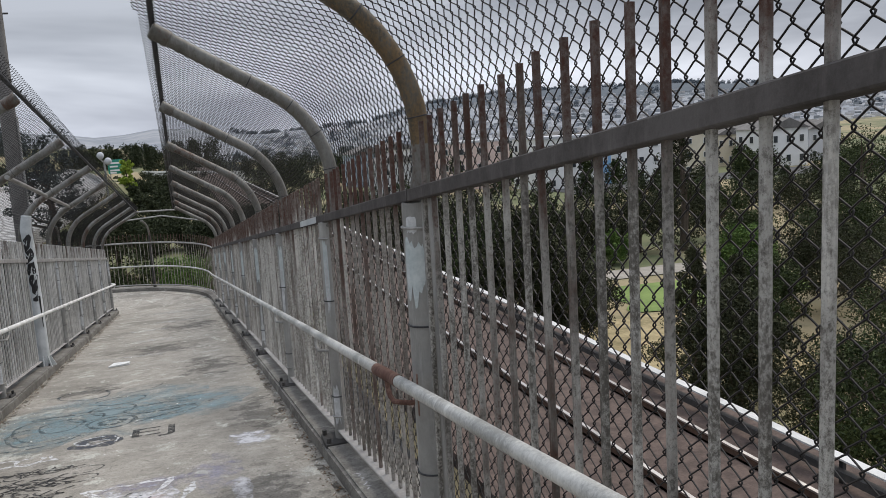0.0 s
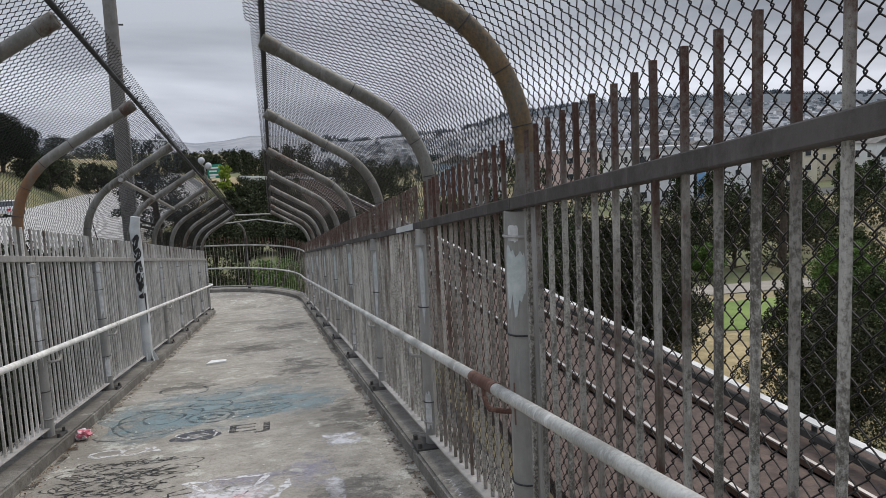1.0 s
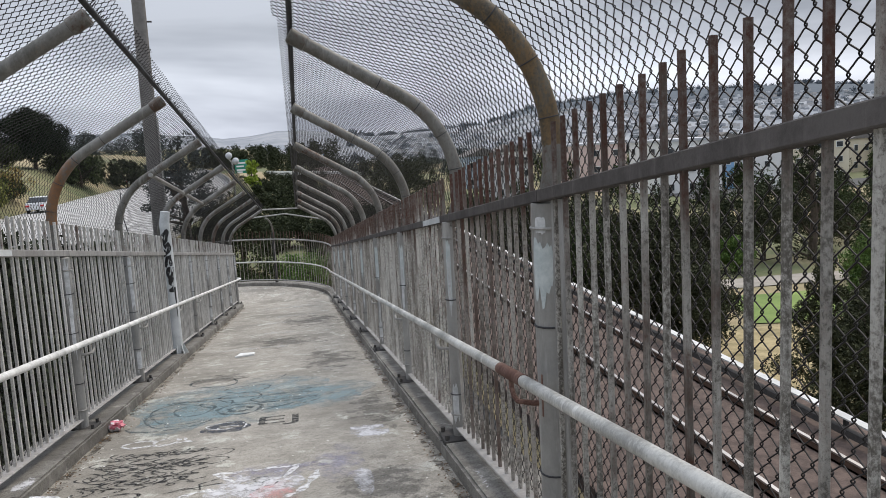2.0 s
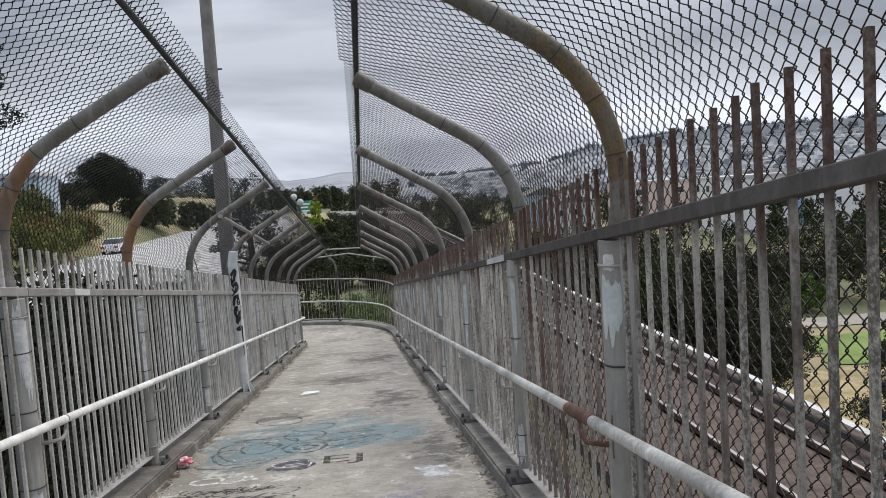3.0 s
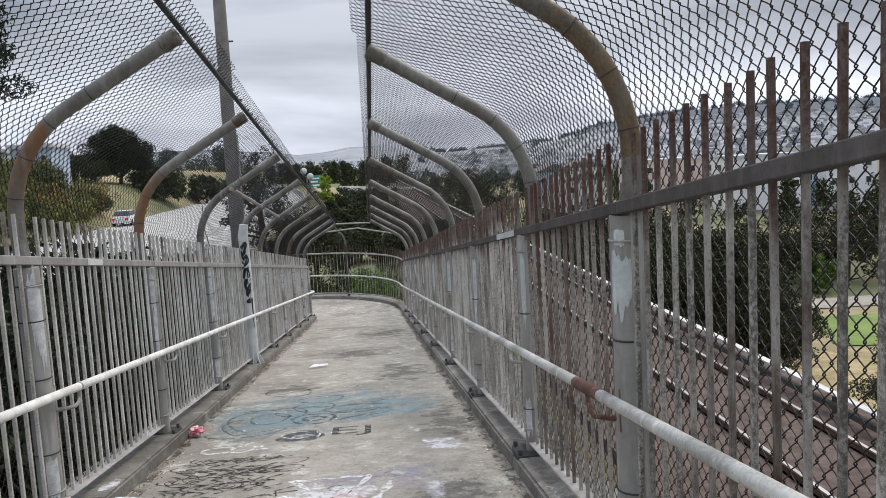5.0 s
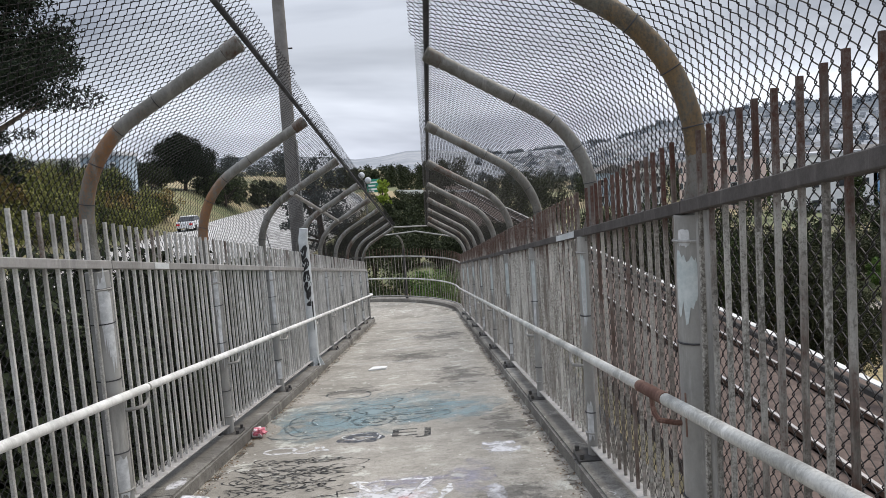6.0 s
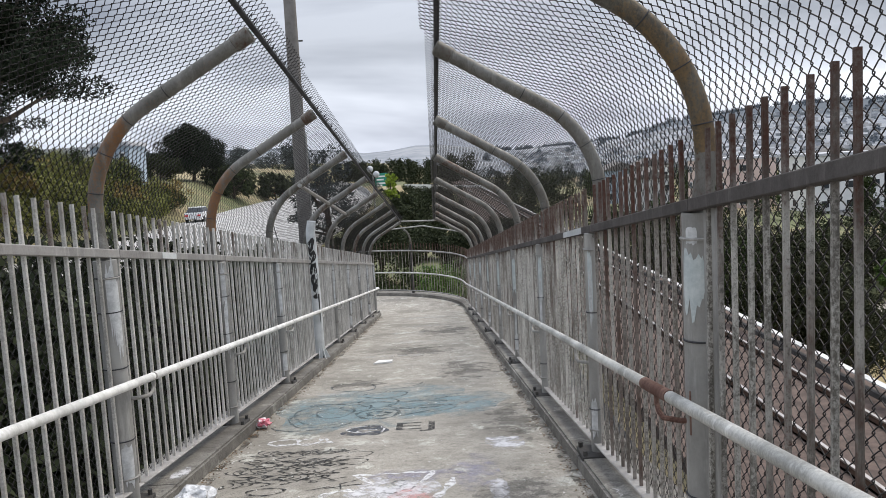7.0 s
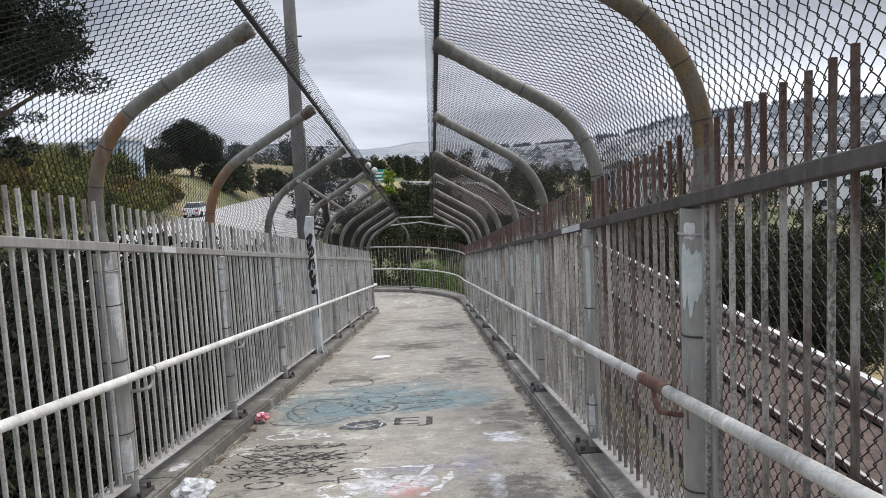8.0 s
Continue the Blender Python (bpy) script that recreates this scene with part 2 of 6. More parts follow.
# ---------------------------------------------------------------- mesh helpers
def mesh_of(name, verts, faces, material, smooth=False):
    me = bpy.data.meshes.new(name)
    me.from_pydata([tuple(v) for v in verts], [], [tuple(f) for f in faces])
    me.materials.append(material)
    if smooth:
        me.polygons.foreach_set("use_smooth", [True] * len(me.polygons))
    me.update()
    return me


def fast_mesh(name, verts, faces, material, smooth=False):
    """A mesh from arrays; all faces have the same number of corners."""
    verts, faces = np.asarray(verts, np.float32), np.asarray(faces, np.int32)
    me = bpy.data.meshes.new(name)
    k = faces.shape[1]
    me.vertices.add(len(verts))
    me.vertices.foreach_set("co", verts.ravel())
    me.loops.add(faces.size)
    me.loops.foreach_set("vertex_index", faces.ravel())
    me.polygons.add(len(faces))
    me.polygons.foreach_set("loop_start", np.arange(0, faces.size, k, dtype=np.int32))
    me.materials.append(material)
    if smooth:
        me.polygons.foreach_set("use_smooth", np.ones(len(faces), bool))
    me.update(calc_edges=True)
    me.validate()
    return me


def put(name, me, parent=None, at=(0, 0, 0), label=""):
    """One mesh object at a place in the world, under a parent if one is given."""
    ob = new(name, me)
    at = Vector(at)
    if parent:
        ob.parent = parent
        p, base = parent, Vector((0, 0, 0))
        while p:
            base += p.location
            p = p.parent
        at = at - base
    ob.location = at
    return tagged(ob, label) if label else ob


def empty(name, at, label, category, group="", kind=""):
    ob = new(name)
    ob.empty_display_size = 0.1
    ob.location = at
    return tagged(ob, label, category, group, kind)


class Builder:
    """Gathers boxes, tubes and sheets into one mesh."""

    def __init__(self):
        self.v, self.f = [], []

    def add(self, verts, faces):
        o = len(self.v)
        self.v += [tuple(p) for p in verts]
        self.f += [tuple(i + o for i in f) for f in faces]
        return self

    def hexa(self, c):
        """Eight corners: four below, four above, both anticlockwise seen from above."""
        return self.add(c, [(3, 2, 1, 0), (4, 5, 6, 7), (0, 1, 5, 4), (1, 2, 6, 5), (2, 3, 7, 6), (3, 0, 4, 7)])

    def box(self, x0, x1, y0, y1, z0, z1, bevel=0.0):
        if bevel <= 0:
            return self.hexa([(x0, y0, z0), (x1, y0, z0), (x1, y1, z0), (x0, y1, z0), (x0, y0, z1), (x1, y0, z1), (x1, y1, z1), (x0, y1, z1)])
        bm = bmesh.new()
        bmesh.ops.create_cube(bm, size=1, matrix=Matrix.Translation(((x0 + x1) / 2, (y0 + y1) / 2, (z0 + z1) / 2)) @ Matrix.Diagonal((x1 - x0, y1 - y0, z1 - z0, 1)))
        bmesh.ops.bevel(bm, geom=bm.edges[:], offset=bevel, segments=2, affect="EDGES", profile=0.6)
        return self.from_bm(bm)

    def from_bm(self, bm):
        bm.verts.index_update()
        self.add([v.co for v in bm.verts], [[v.index for v in f.verts] for f in bm.faces])
        bm.free()
        return self

    def tube(self, path, r, n=10, cap=True):
        """A tube along a path; r is one radius or one for each point."""
        path = [Vector(p) for p in path]
        rs = r if isinstance(r, (list, tuple)) else [r] * len(path)
        o = len(self.v)
        side = None
        for i, p in enumerate(path):
            d = (path[min(i + 1, len(path) - 1)] - path[max(i - 1, 0)]).normalized()
            if side is None:
                side = d.orthogonal().normalized()
            side = (side - d * side.dot(d)).normalized()
            up = d.cross(side)
            for k in range(n):
                a = 2 * math.pi * k / n
                self.v.append(tuple(p + (side * math.cos(a) + up * math.sin(a)) * rs[i]))
        for i in range(len(path) - 1):
            for k in range(n):
                a, b = o + i * n + k, o + i * n + (k + 1) % n
                self.f.append((a, b, b + n, a + n))
        if cap:
            self.f.append(tuple(o + k for k in reversed(range(n))))
            self.f.append(tuple(o + (len(path) - 1) * n + k for k in range(n)))
        return self

    def done(self, name, material, smooth=False, origin=(0, 0, 0)):
        ox, oy, oz = origin
        return mesh_of(name, [(x - ox, y - oy, z - oz) for x, y, z in self.v], self.f, material, smooth)


def smooth_by_angle(me, degrees=40):
    me.polygons.foreach_set("use_smooth", [True] * len(me.polygons))
    me.set_sharp_from_angle(angle=radians(degrees))
    return me


def part(name, builder, material, parent, label="", smooth=True):
    """Links a builder's mesh (in world metres) as one object under a thing or a part."""
    base, p = Vector((0, 0, 0)), parent
    while p:
        base += p.location
        p = p.parent
    me = builder.done(name, material, False, base)
    if smooth:
        smooth_by_angle(me)
    ob = new(name, me)
    ob.parent = parent
    return tagged(ob, label) if label else ob


# ---------------------------------------------------------------- the footbridge: plan
SLOPE, LAND = -0.131, 27.0
XR, XL = 1.12, -2.05            # planes of the bars
HR, HL = 1.005, -1.93           # handrails
KR, KL = 0.958, -1.86           # inner faces of the kerbs
H_RAIL, H_LOW, H_BAR, H_HAND, H_KERB = 1.735, 0.20, 2.035, 0.90, 0.11
POST_R = [-4.6, -1.95, 0.72, 3.45, 5.6, 8.27, 11.05, 13.8, 16.55, 19.3, 22.05, 24.8]
POST_L = [-2.8, -0.1, 2.5, 5.15, 7.75, 10.45, 13.35, 16.0, 18.65, 21.3, 23.9, 26.4]


def deck(y):
    return SLOPE * min(y, LAND)


# end fence of the landing: the outer fence swings round to the left
TURN_C, TURN_RAD, TURN_Y = (XR - 4.2, 26.9), 4.2, 26.9


def turn(s):
    """A point of the outer bar line, s metres after the turn begins, and its outward direction."""
    a = s / TURN_RAD
    if a < math.pi / 2:
        return Vector((TURN_C[0] + TURN_RAD * math.cos(a), TURN_C[1] + TURN_RAD * math.sin(a), 0)), Vector((math.cos(a), math.sin(a), 0))
    return Vector((TURN_C[0] - (s - TURN_RAD * math.pi / 2), TURN_C[1] + TURN_RAD, 0)), Vector((0, 1, 0))


# deck
b = Builder()
ys = [-5.0 + 0.5 * i for i in range(64)] + [LAND]
for y0, y1 in zip(ys, ys[1:]):
    za, zb = deck(y0), deck(y1)
    b.hexa([(-2.3, y0, za - 0.3), (1.4, y0, za - 0.3), (1.4, y1, zb - 0.3), (-2.3, y1, zb - 0.3), (-2.3, y0, za), (1.4, y0, za), (1.4, y1, zb), (-2.3, y1, zb)])
ramp_deck = new("floor", b.done("floor", DECK))
tagged(ramp_deck, "worn grey concrete ramp deck of the footbridge", "floor", kind="structure")
b = Builder()
zl = deck(LAND)
rim = [turn(0.25 * i)[0] + turn(0.25 * i)[1] * 0.28 for i in range(40)]
poly = [(-8.0, LAND), (1.4, LAND)] + [(p.x, p.y) for p in rim] + [(-8.0, rim[-1].y)]
n = len(poly)
b.add([(x, y, zl - 0.3) for x, y in poly] + [(x, y, zl) for x, y in poly], [tuple(reversed(range(n))), tuple(range(n, 2 * n))] + [(i, (i + 1) % n, n + (i + 1) % n, n + i) for i in range(n)])
landing = new("floor_landing", b.done("floor_landing", DECK))
tagged(landing, "level concrete landing at the foot of the ramp", "floor", kind="structure")

# kerbs
for name, xa, xb in (("kerb_left", -2.3, KL), ("kerb_right", KR, 1.4)):
    b = Builder()
    top = 26.4 if xa < 0 else TURN_Y
    yy = np.arange(-5, top + 0.01, (top + 5) / 12)
    for y0, y1 in zip(yy, yy[1:]):
        y1 -= 0.008
        za, zb = deck(y0), deck(y1)
        inner = 0.015 if xa > 0 else 0
        outer = 0.015 if xa < 0 else 0
        h = H_KERB + random.uniform(-0.004, 0.004)
        b.hexa([(xa, y0, za - 0.05), (xb, y0, za - 0.05), (xb, y1, zb - 0.05), (xa, y1, zb - 0.05),
                (xa, y0, za + h - inner), (xb, y0, za + h - outer), (xb, y1, zb + h - outer), (xa, y1, zb + h - inner)])
        if xa > 0:
            b.hexa([(xa + 0.02, y0, za + h - 0.02), (xb, y0, za + h - 0.02), (xb, y1, zb + h - 0.02), (xa + 0.02, y1, zb + h - 0.02),
                    (xa + 0.02, y0, za + h), (xb, y0, za + h), (xb, y1, zb + h), (xa + 0.02, y1, zb + h)])
        else:
            b.hexa([(xa, y0, za + h - 0.02), (xb - 0.02, y0, za + h - 0.02), (xb - 0.02, y1, zb + h - 0.02), (xa, y1, zb + h - 0.02),
                    (xa, y0, za + h), (xb - 0.02, y0, za + h), (xb - 0.02, y1, zb + h), (xa, y1, zb + h)])
    tagged(new(name, b.done(name, KERB)), "dark stained concrete kerb under the railing", "kerb", kind="structure")
b = Builder()
for i in range(36):
    (p, d), (q, e) = turn(0.25 * i), turn(0.25 * (i + 1))
    c = [p - d * 0.16, p + d * 0.28, q + e * 0.28, q - e * 0.16]
    b.hexa([(v.x, v.y, zl - 0.05) for v in c] + [(v.x, v.y, zl + H_KERB) for v in c])
tagged(new("kerb_landing", b.done("kerb_landing", KERB)), "curved concrete kerb round the landing", "kerb", kind="structure")


# ---------------------------------------------------------------- the fences
def bar_mesh(material, h, w=0.022, round_bar=False):
    b = Builder()
    if round_bar:
        ring = [(w / 2 * math.cos(math.pi * k / 5), w / 2 * math.sin(math.pi * k / 5)) for k in range(10)]
    else:
        c, r = w / 2, 0.003
        ring = [(-c + r, -c), (c - r, -c), (c, -c + r), (c, c - r), (c - r, c), (-c + r, c), (-c, c - r), (-c, -c + r)]
    n = len(ring)
    b.add([(x, y, 0) for x, y in ring] + [(x, y, h) for x, y in ring], [tuple(range(n, 2 * n))] + [(i, (i + 1) % n, n + (i + 1) % n, n + i) for i in range(n)])
    return smooth_by_angle(b.done("bar", material), 50) if round_bar else b.done("bar", material)


BAR_MESH_RUST = bar_mesh(BAR_RUST, H_BAR - H_LOW, 0.0195)
BAR_MESH_FAR = bar_mesh(BAR_FAR, H_BAR - H_LOW, 0.0195)
BAR_MESH_R, BAR_MESH_L = bar_mesh(BAR_R, H_BAR - H_LOW, 0.0195), bar_mesh(BAR_L, H_BAR - H_LOW - 0.02, 0.0215)


def post_shift(x, y):
    """The lower posts stand a little forward of the bars, under the top rail."""
    if x < 0:
        return (0.05 if y > 6 else 0.03, -0.1) if y > 3 else (0.0, 0.0)
    return (-0.05, 0.0) if y > 5 else (0.0, 0.0)


def low_radius(x, y):
    """Radius of a post below the top rail; two are sleeved in a wider pipe."""
    return 0.071 if (x < 0 and abs(y - 5.15) < 0.01) or (x > 0 and abs(y - 3.45) < 0.01) else 0.041 if x > 0 and y > 5 else 0.055


def railing(x, y0, y1, bars, mesh, label, group, top=None):
    """One railing panel: flat top rail, flat foot rail and a row of upright bars."""
    root = empty("railing", (x, (y0 + y1) / 2, deck((y0 + y1) / 2) + H_LOW), label, "railing", group)
    a, c = y0 + 0.006, y1 - 0.006
    for name, wx, lo, hi in (("top_rail", 0.032, H_RAIL - 0.027, H_RAIL + 0.027), ("foot_rail", 0.048, H_LOW - 0.014, H_LOW)):
        b = Builder()
        e = 0.004
        za, zc = deck(a), deck(c)
        ring = [(-wx + e, lo), (wx - e, lo), (wx, lo + e), (wx, hi - e), (wx - e, hi), (-wx + e, hi), (-wx, hi - e), (-wx, lo + e)]
        b.add([(x + u, a, za + v) for u, v in ring] + [(x + u, c, zc + v) for u, v in ring], [tuple(reversed(range(8))), tuple(range(8, 16))] + [(i, 8 + i, 8 + (i + 1) % 8, (i + 1) % 8)[::-1] for i in range(8)])
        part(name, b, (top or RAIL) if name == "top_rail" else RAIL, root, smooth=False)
    if x > 0 and abs(y1 - 3.4) < 0.01:
        for ye in (3.318, 3.225):
            ze = deck(ye)
            part("end_upright", Builder().box(x + 0.012, x + 0.046, ye - 0.021, ye + 0.021, ze + H_LOW, ze + H_RAIL - 0.028, 0.003), POST, root, "square steel upright at the panel's end")
    for y in bars:
        if y0 < y <= y1 and not any(abs(y - q - post_shift(x, q)[1]) < low_radius(x, q) + 0.013 for q in (POST_L if x < 0 else POST_R)):
            bar = put("bar", mesh, root, (x, y, deck(y) + H_LOW - 0.002))
            bar.rotation_euler = (random.gauss(0, 0.0025), random.gauss(0, 0.0025), random.gauss(0, 0.03))
    return root


bars_r = [2.08 + 0.148 * k for k in range(-45, 170)]
bars_l = [3.94 + 0.145 * k for k in range(-46, 170)]
for y0, y1 in zip(POST_R, POST_R[1:] + [TURN_Y]):
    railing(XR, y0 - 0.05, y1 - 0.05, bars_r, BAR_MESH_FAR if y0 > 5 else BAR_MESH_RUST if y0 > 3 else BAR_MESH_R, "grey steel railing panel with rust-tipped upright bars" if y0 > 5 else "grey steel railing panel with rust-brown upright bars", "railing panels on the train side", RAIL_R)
for y0, y1 in zip(POST_L, POST_L[1:]):
    railing(XL, y0 + 0.07, y1 + 0.07, bars_l, BAR_MESH_L, "light grey steel railing panel with square upright bars", "railing panels on the road side")

# railing round the landing
landing_rail = empty("landing_railing", (XR - 1.5, TURN_Y + 3.0, zl + H_KERB), "curved grey steel railing closing the end of the landing", "railing")
for name, h, r, off in (("top_rail", H_RAIL, 0.03, 0), ("foot_rail", H_LOW, 0.022, 0)):
    b = Builder().tube([turn(0.2 * i)[0] + Vector((0, 0, zl + h)) for i in range(1, 46)], r, 8)
    part(name, b, POST, landing_rail)
for k in range(60):
    p, d = turn(0.1 + 0.148 * k)
    put("bar", BAR_MESH_RUST, landing_rail, (p.x, p.y, zl + H_LOW))

# ---- posts with bent tops
BEND_R, BEND_A, TIP_IN, H_BEND, PIPE = 0.75, radians(59.5), 1.095, 1.96, 0.046
RISE_L = 0.042                  # the road-side bends begin this much higher


def arch_path(x, inward, y, z, off=0.0, n=9):
    """The bent post's centre line: upright, bend, straight arm. off: pushed outward."""
    z += RISE_L if inward > 0 else 0.0
    pts = [(x - inward * off, y, z + h) for h in (0.11, 0.6, 1.2, 1.7)]
    for i in range(n + 1):
        a = BEND_A * i / n
        pts.append((x + inward * (BEND_R * (1 - math.cos(a)) - off * math.cos(a)), y, z + H_BEND + (BEND_R + off) * math.sin(a)))
    x1 = BEND_R * (1 - math.cos(BEND_A))
    run = (TIP_IN - (0.03 if inward > 0 else 0.0) - x1) / math.sin(BEND_A)
    lx, ly, lz = pts[-1]
    for f in (0.5, 1.0):
        pts.append((lx + inward * run * f * math.sin(BEND_A), y, lz + run * f * math.cos(BEND_A)))
    return pts


def ring(b, c, axis, r, wire, n=10):
    c, axis = Vector(c), Vector(axis).normalized()
    u = axis.orthogonal().normalized()
    w = axis.cross(u)
    b.tube([c + (u * math.cos(a) + w * math.sin(a)) * r for a in [2 * math.pi * i / n for i in range(n + 1)]], wire, 5, False)
    return b


def fence_post(x, inward, y, label, group, r=PIPE, paint=None, post_label="", arm=None):
    paint = paint or POST
    z = deck(y)
    root = empty("fence_post", (x, y, z + H_KERB), label, "fence post", group)
    path = arch_path(x - inward * 0.035, inward, y, z)
    if paint is not POST:
        px_, py_ = x + 0.085, y - 0.12
        zp = deck(py_)
        part("painted_pipe", Builder().tube([(px_, py_, zp + 0.11), (px_, py_, zp + 1.0), (px_ - 0.01, py_, zp + 2.0), (px_ - 0.02, py_, zp + 2.2), (px_ + 0.01, py_, zp + 2.40)], [0.08, 0.08, 0.079, 0.078, 0.07], 20), paint, root, post_label)
        for k in range(5):
            gb = Builder()
            h0 = 2.0 - k * 0.19
            gaps = ((), (5,), (9, 10), (2,), (6, 7))[k]
            lean_ = -0.35 + 0.13 * k
            quads = []
            for i in range(14):
                if i in gaps:
                    continue
                quads.append([(2 * math.pi * (i + e) / 14, qq) for e, qq in ((0, 0.22), (1, 0.22), (1, 1.0), (0, 1.0))])
            for quad in quads:
                pts = []
                for aa, qq in quad:
                    sq = 1.0 / max(abs(math.cos(aa)), abs(math.sin(aa))) ** 0.6
                    ang = radians(-80) + lean_ + 0.74 * qq * sq * math.cos(aa) * (1 + 0.25 * math.sin(3 * aa + 2 * k))
                    pts.append((px_ - 0.008 + 0.0835 * math.cos(ang), py_ + 0.0835 * math.sin(ang), zp + h0 + 0.104 * qq * sq * math.sin(aa) * (1 + 0.2 * math.sin(2 * aa + k)) + 0.035 * math.cos(aa)))
                gb.add(pts, [(0, 1, 2, 3)])
            part("letter", gb, INK, root, "black sprayed letter", smooth=False)
        drip = Builder()
        drip.add([(px_ + 0.0835 * math.cos(a), py_ + 0.0835 * math.sin(a), zp + h) for a, h in ((radians(-62), 1.2), (radians(-40), 1.2), (radians(-46), 0.72), (radians(-52), 0.72))], [(0, 1, 2, 3)])
        part("paint_drip", drip, INK, root, "black paint drip", smooth=False)
        for dx_, dy_ in ((0.0, -1.0), (1.0, 0.0), (0.7, -0.7)):
            g1 = Builder()
            ux, uy = -dy_ * 0.006, dx_ * 0.006
            tri = [(0.078, 0.11), (0.16, 0.11), (0.078, 0.29)]
            g1.add([(px_ + dx_ * d + sg * ux, py_ + dy_ * d + sg * uy, zp + h) for sg in (-1, 1) for d, h in tri], [(0, 1, 2), (5, 4, 3), (0, 3, 4, 1), (1, 4, 5, 2), (2, 5, 3, 0)])
            part("gusset", g1, paint, root, smooth=False)
    sx_, sy_ = post_shift(x, y)
    part("post", Builder().tube([(x + sx_, y + sy_, z + 0.11), (x + sx_, y + sy_, z + 0.9), (x + sx_, y + sy_, z + H_RAIL - 0.03)], low_radius(x, y), 18), paint, root, post_label)
    part("post_top", Builder().tube([(x + sx_ * 0.5, y + sy_ * 0.6, z + H_RAIL - 0.06), (x - inward * 0.035, y, z + H_RAIL + 0.12), (x - inward * 0.035, y, path[4][2] + 0.002)], r, 14), ARCH, root)
    part("arch_pipe", Builder().tube(path[4:], r, 14), arm or ARCH, root, "stained pipe arm with rust spots")
    tip, before = Vector(path[-1]), Vector(path[-2])
    d = (tip - before).normalized()
    part("end_sleeve", Builder().tube([tip - d * 0.13, tip - d * 0.125, tip - d * 0.01, tip], [r * 0.95, r + 0.007, r + 0.007, r * 0.85], 14), ARCH, root)
    b = Builder()
    bx_, by_ = x + sx_ + inward * 0.02, y + sy_
    b.box(bx_ - 0.11, bx_ + 0.11, by_ - 0.12, by_ + 0.12, z + H_KERB - 0.012, z + H_KERB + 0.026, 0.004)
    part("base_plate", b, DARKSTEEL, root)
    for sx in (-1, 1):
        for sy in (-1, 1):
            bb = Builder().tube([(bx_ + sx * 0.085, by_ + sy * 0.09, z + H_KERB + 0.02), (bx_ + sx * 0.085, by_ + sy * 0.09, z + H_KERB + 0.062)], 0.016, 6)
            part("anchor_bolt", bb, DARKSTEEL, root, smooth=False)
    for k, i in enumerate((5, 8, 11, 13)):
        p, q = Vector(path[i]), Vector(path[min(i + 1, len(path) - 1)])
        part("tie_wire", ring(Builder(), p + (q - p) * 0.4, q - p, r + 0.003, 0.003), TIE, root)
    for h in (H_RAIL - 0.14, H_LOW + 0.10):
        b = Builder()
        arc = [(x + sx_ + inward * (0.02 + (low_radius(x, y) + 0.005) * math.cos(a)) - inward * 0.02, y + sy_ + (low_radius(x, y) + 0.005) * math.sin(a), z + h) for a in [radians(-100 + 20 * i) for i in range(11)]]
        part("clamp", b.tube(arc, 0.007, 6), POST, root)
    return root


def hand_bracket(xp, xh, y, name_mat):
    """A bent rod that carries the handrail from a post."""
    z = deck(y) + H_HAND
    root = empty("rail_bracket", (xp, y, z - 0.1), "bent steel bracket carrying the handrail off the post", "bracket", "handrail brackets")
    s = 1 if xh > xp else -1
    xa = xp + s * 0.06
    slope_ = SLOPE if y < LAND else 0.0
    b = Builder().tube([(xa - s * 0.02, y, z - 0.115), (xa + s * 0.03, y + 0.03, z - 0.118 + slope_ * 0.03), (xh, y + 0.10, z - 0.115 + slope_ * 0.10), (xh, y + 0.17, z - 0.10 + slope_ * 0.17), (xh, y + 0.205, z - 0.07 + slope_ * 0.20), (xh, y + 0.215, z - 0.015 + slope_ * 0.21)], 0.013, 8)
    part("rod", b, name_mat, root)
    b = Builder().box(xa - 0.006, xa + 0.006, y - 0.035, y + 0.035, z - 0.17, z + 0.03, 0.003)
    part("plate", b, name_mat, root)
    return root


XPR, XPL = XR + 0.03, XL - 0.03
for y in POST_R:
    fence_post(XPR, -1, y, "grey galvanised pipe post bent inwards over the walkway", "bent fence posts on the train side", arm=ARCH_OCHRE if y == 3.45 else None)
for i, y in enumerate(POST_L):
    if i == 6:
        tall = fence_post(XPL + 0.01, 1, y, "thick pale painted pipe post with black sprayed writing", "bent fence posts on the road side", r=PIPE, paint=PALE, post_label="pale grey painted pipe")
    else:
        fence_post(XPL, 1, y, "grey galvanised pipe post bent inwards over the walkway", "bent fence posts on the road side", arm=ARCH_RUST if i in (3, 4) else None)
for y in POST_R[2:]:
    hand_bracket(XPR, HR, y, RUSTY if abs(y - 3.45) < 0.1 else POST)
for y in POST_L[2:]:
    hand_bracket(XPL, HL, y, POST)

# ---- handrails
rail = empty("handrail", (HR, 12, deck(12) + H_HAND), "worn galvanised pipe handrail with a rusted sleeve", "handrail")
cuts = [-4.0, 0.9, 3.44, 3.86, 8.9, 14.0, 19.0, TURN_Y - 0.1]
for a, c in zip(cuts, cuts[1:]):
    rusty = abs(a - 3.44) < 0.01
    part("sleeve" if rusty else "pipe", Builder().tube([(HR, a + 0.002, deck(a) + H_HAND), (HR, c - 0.002, deck(c) + H_HAND)], 0.0305 if rusty else 0.028, 14), RUSTY if rusty else GRIP, rail, "rust-brown pipe sleeve" if rusty else "")
part("pipe", Builder().tube([(HR, TURN_Y - 0.1, zl + H_HAND)] + [turn(0.2 * i)[0] - turn(0.2 * i)[1] * 0.115 + Vector((0, 0, zl + H_HAND)) for i in range(1, 46)], 0.0265, 10), GRIP, rail)
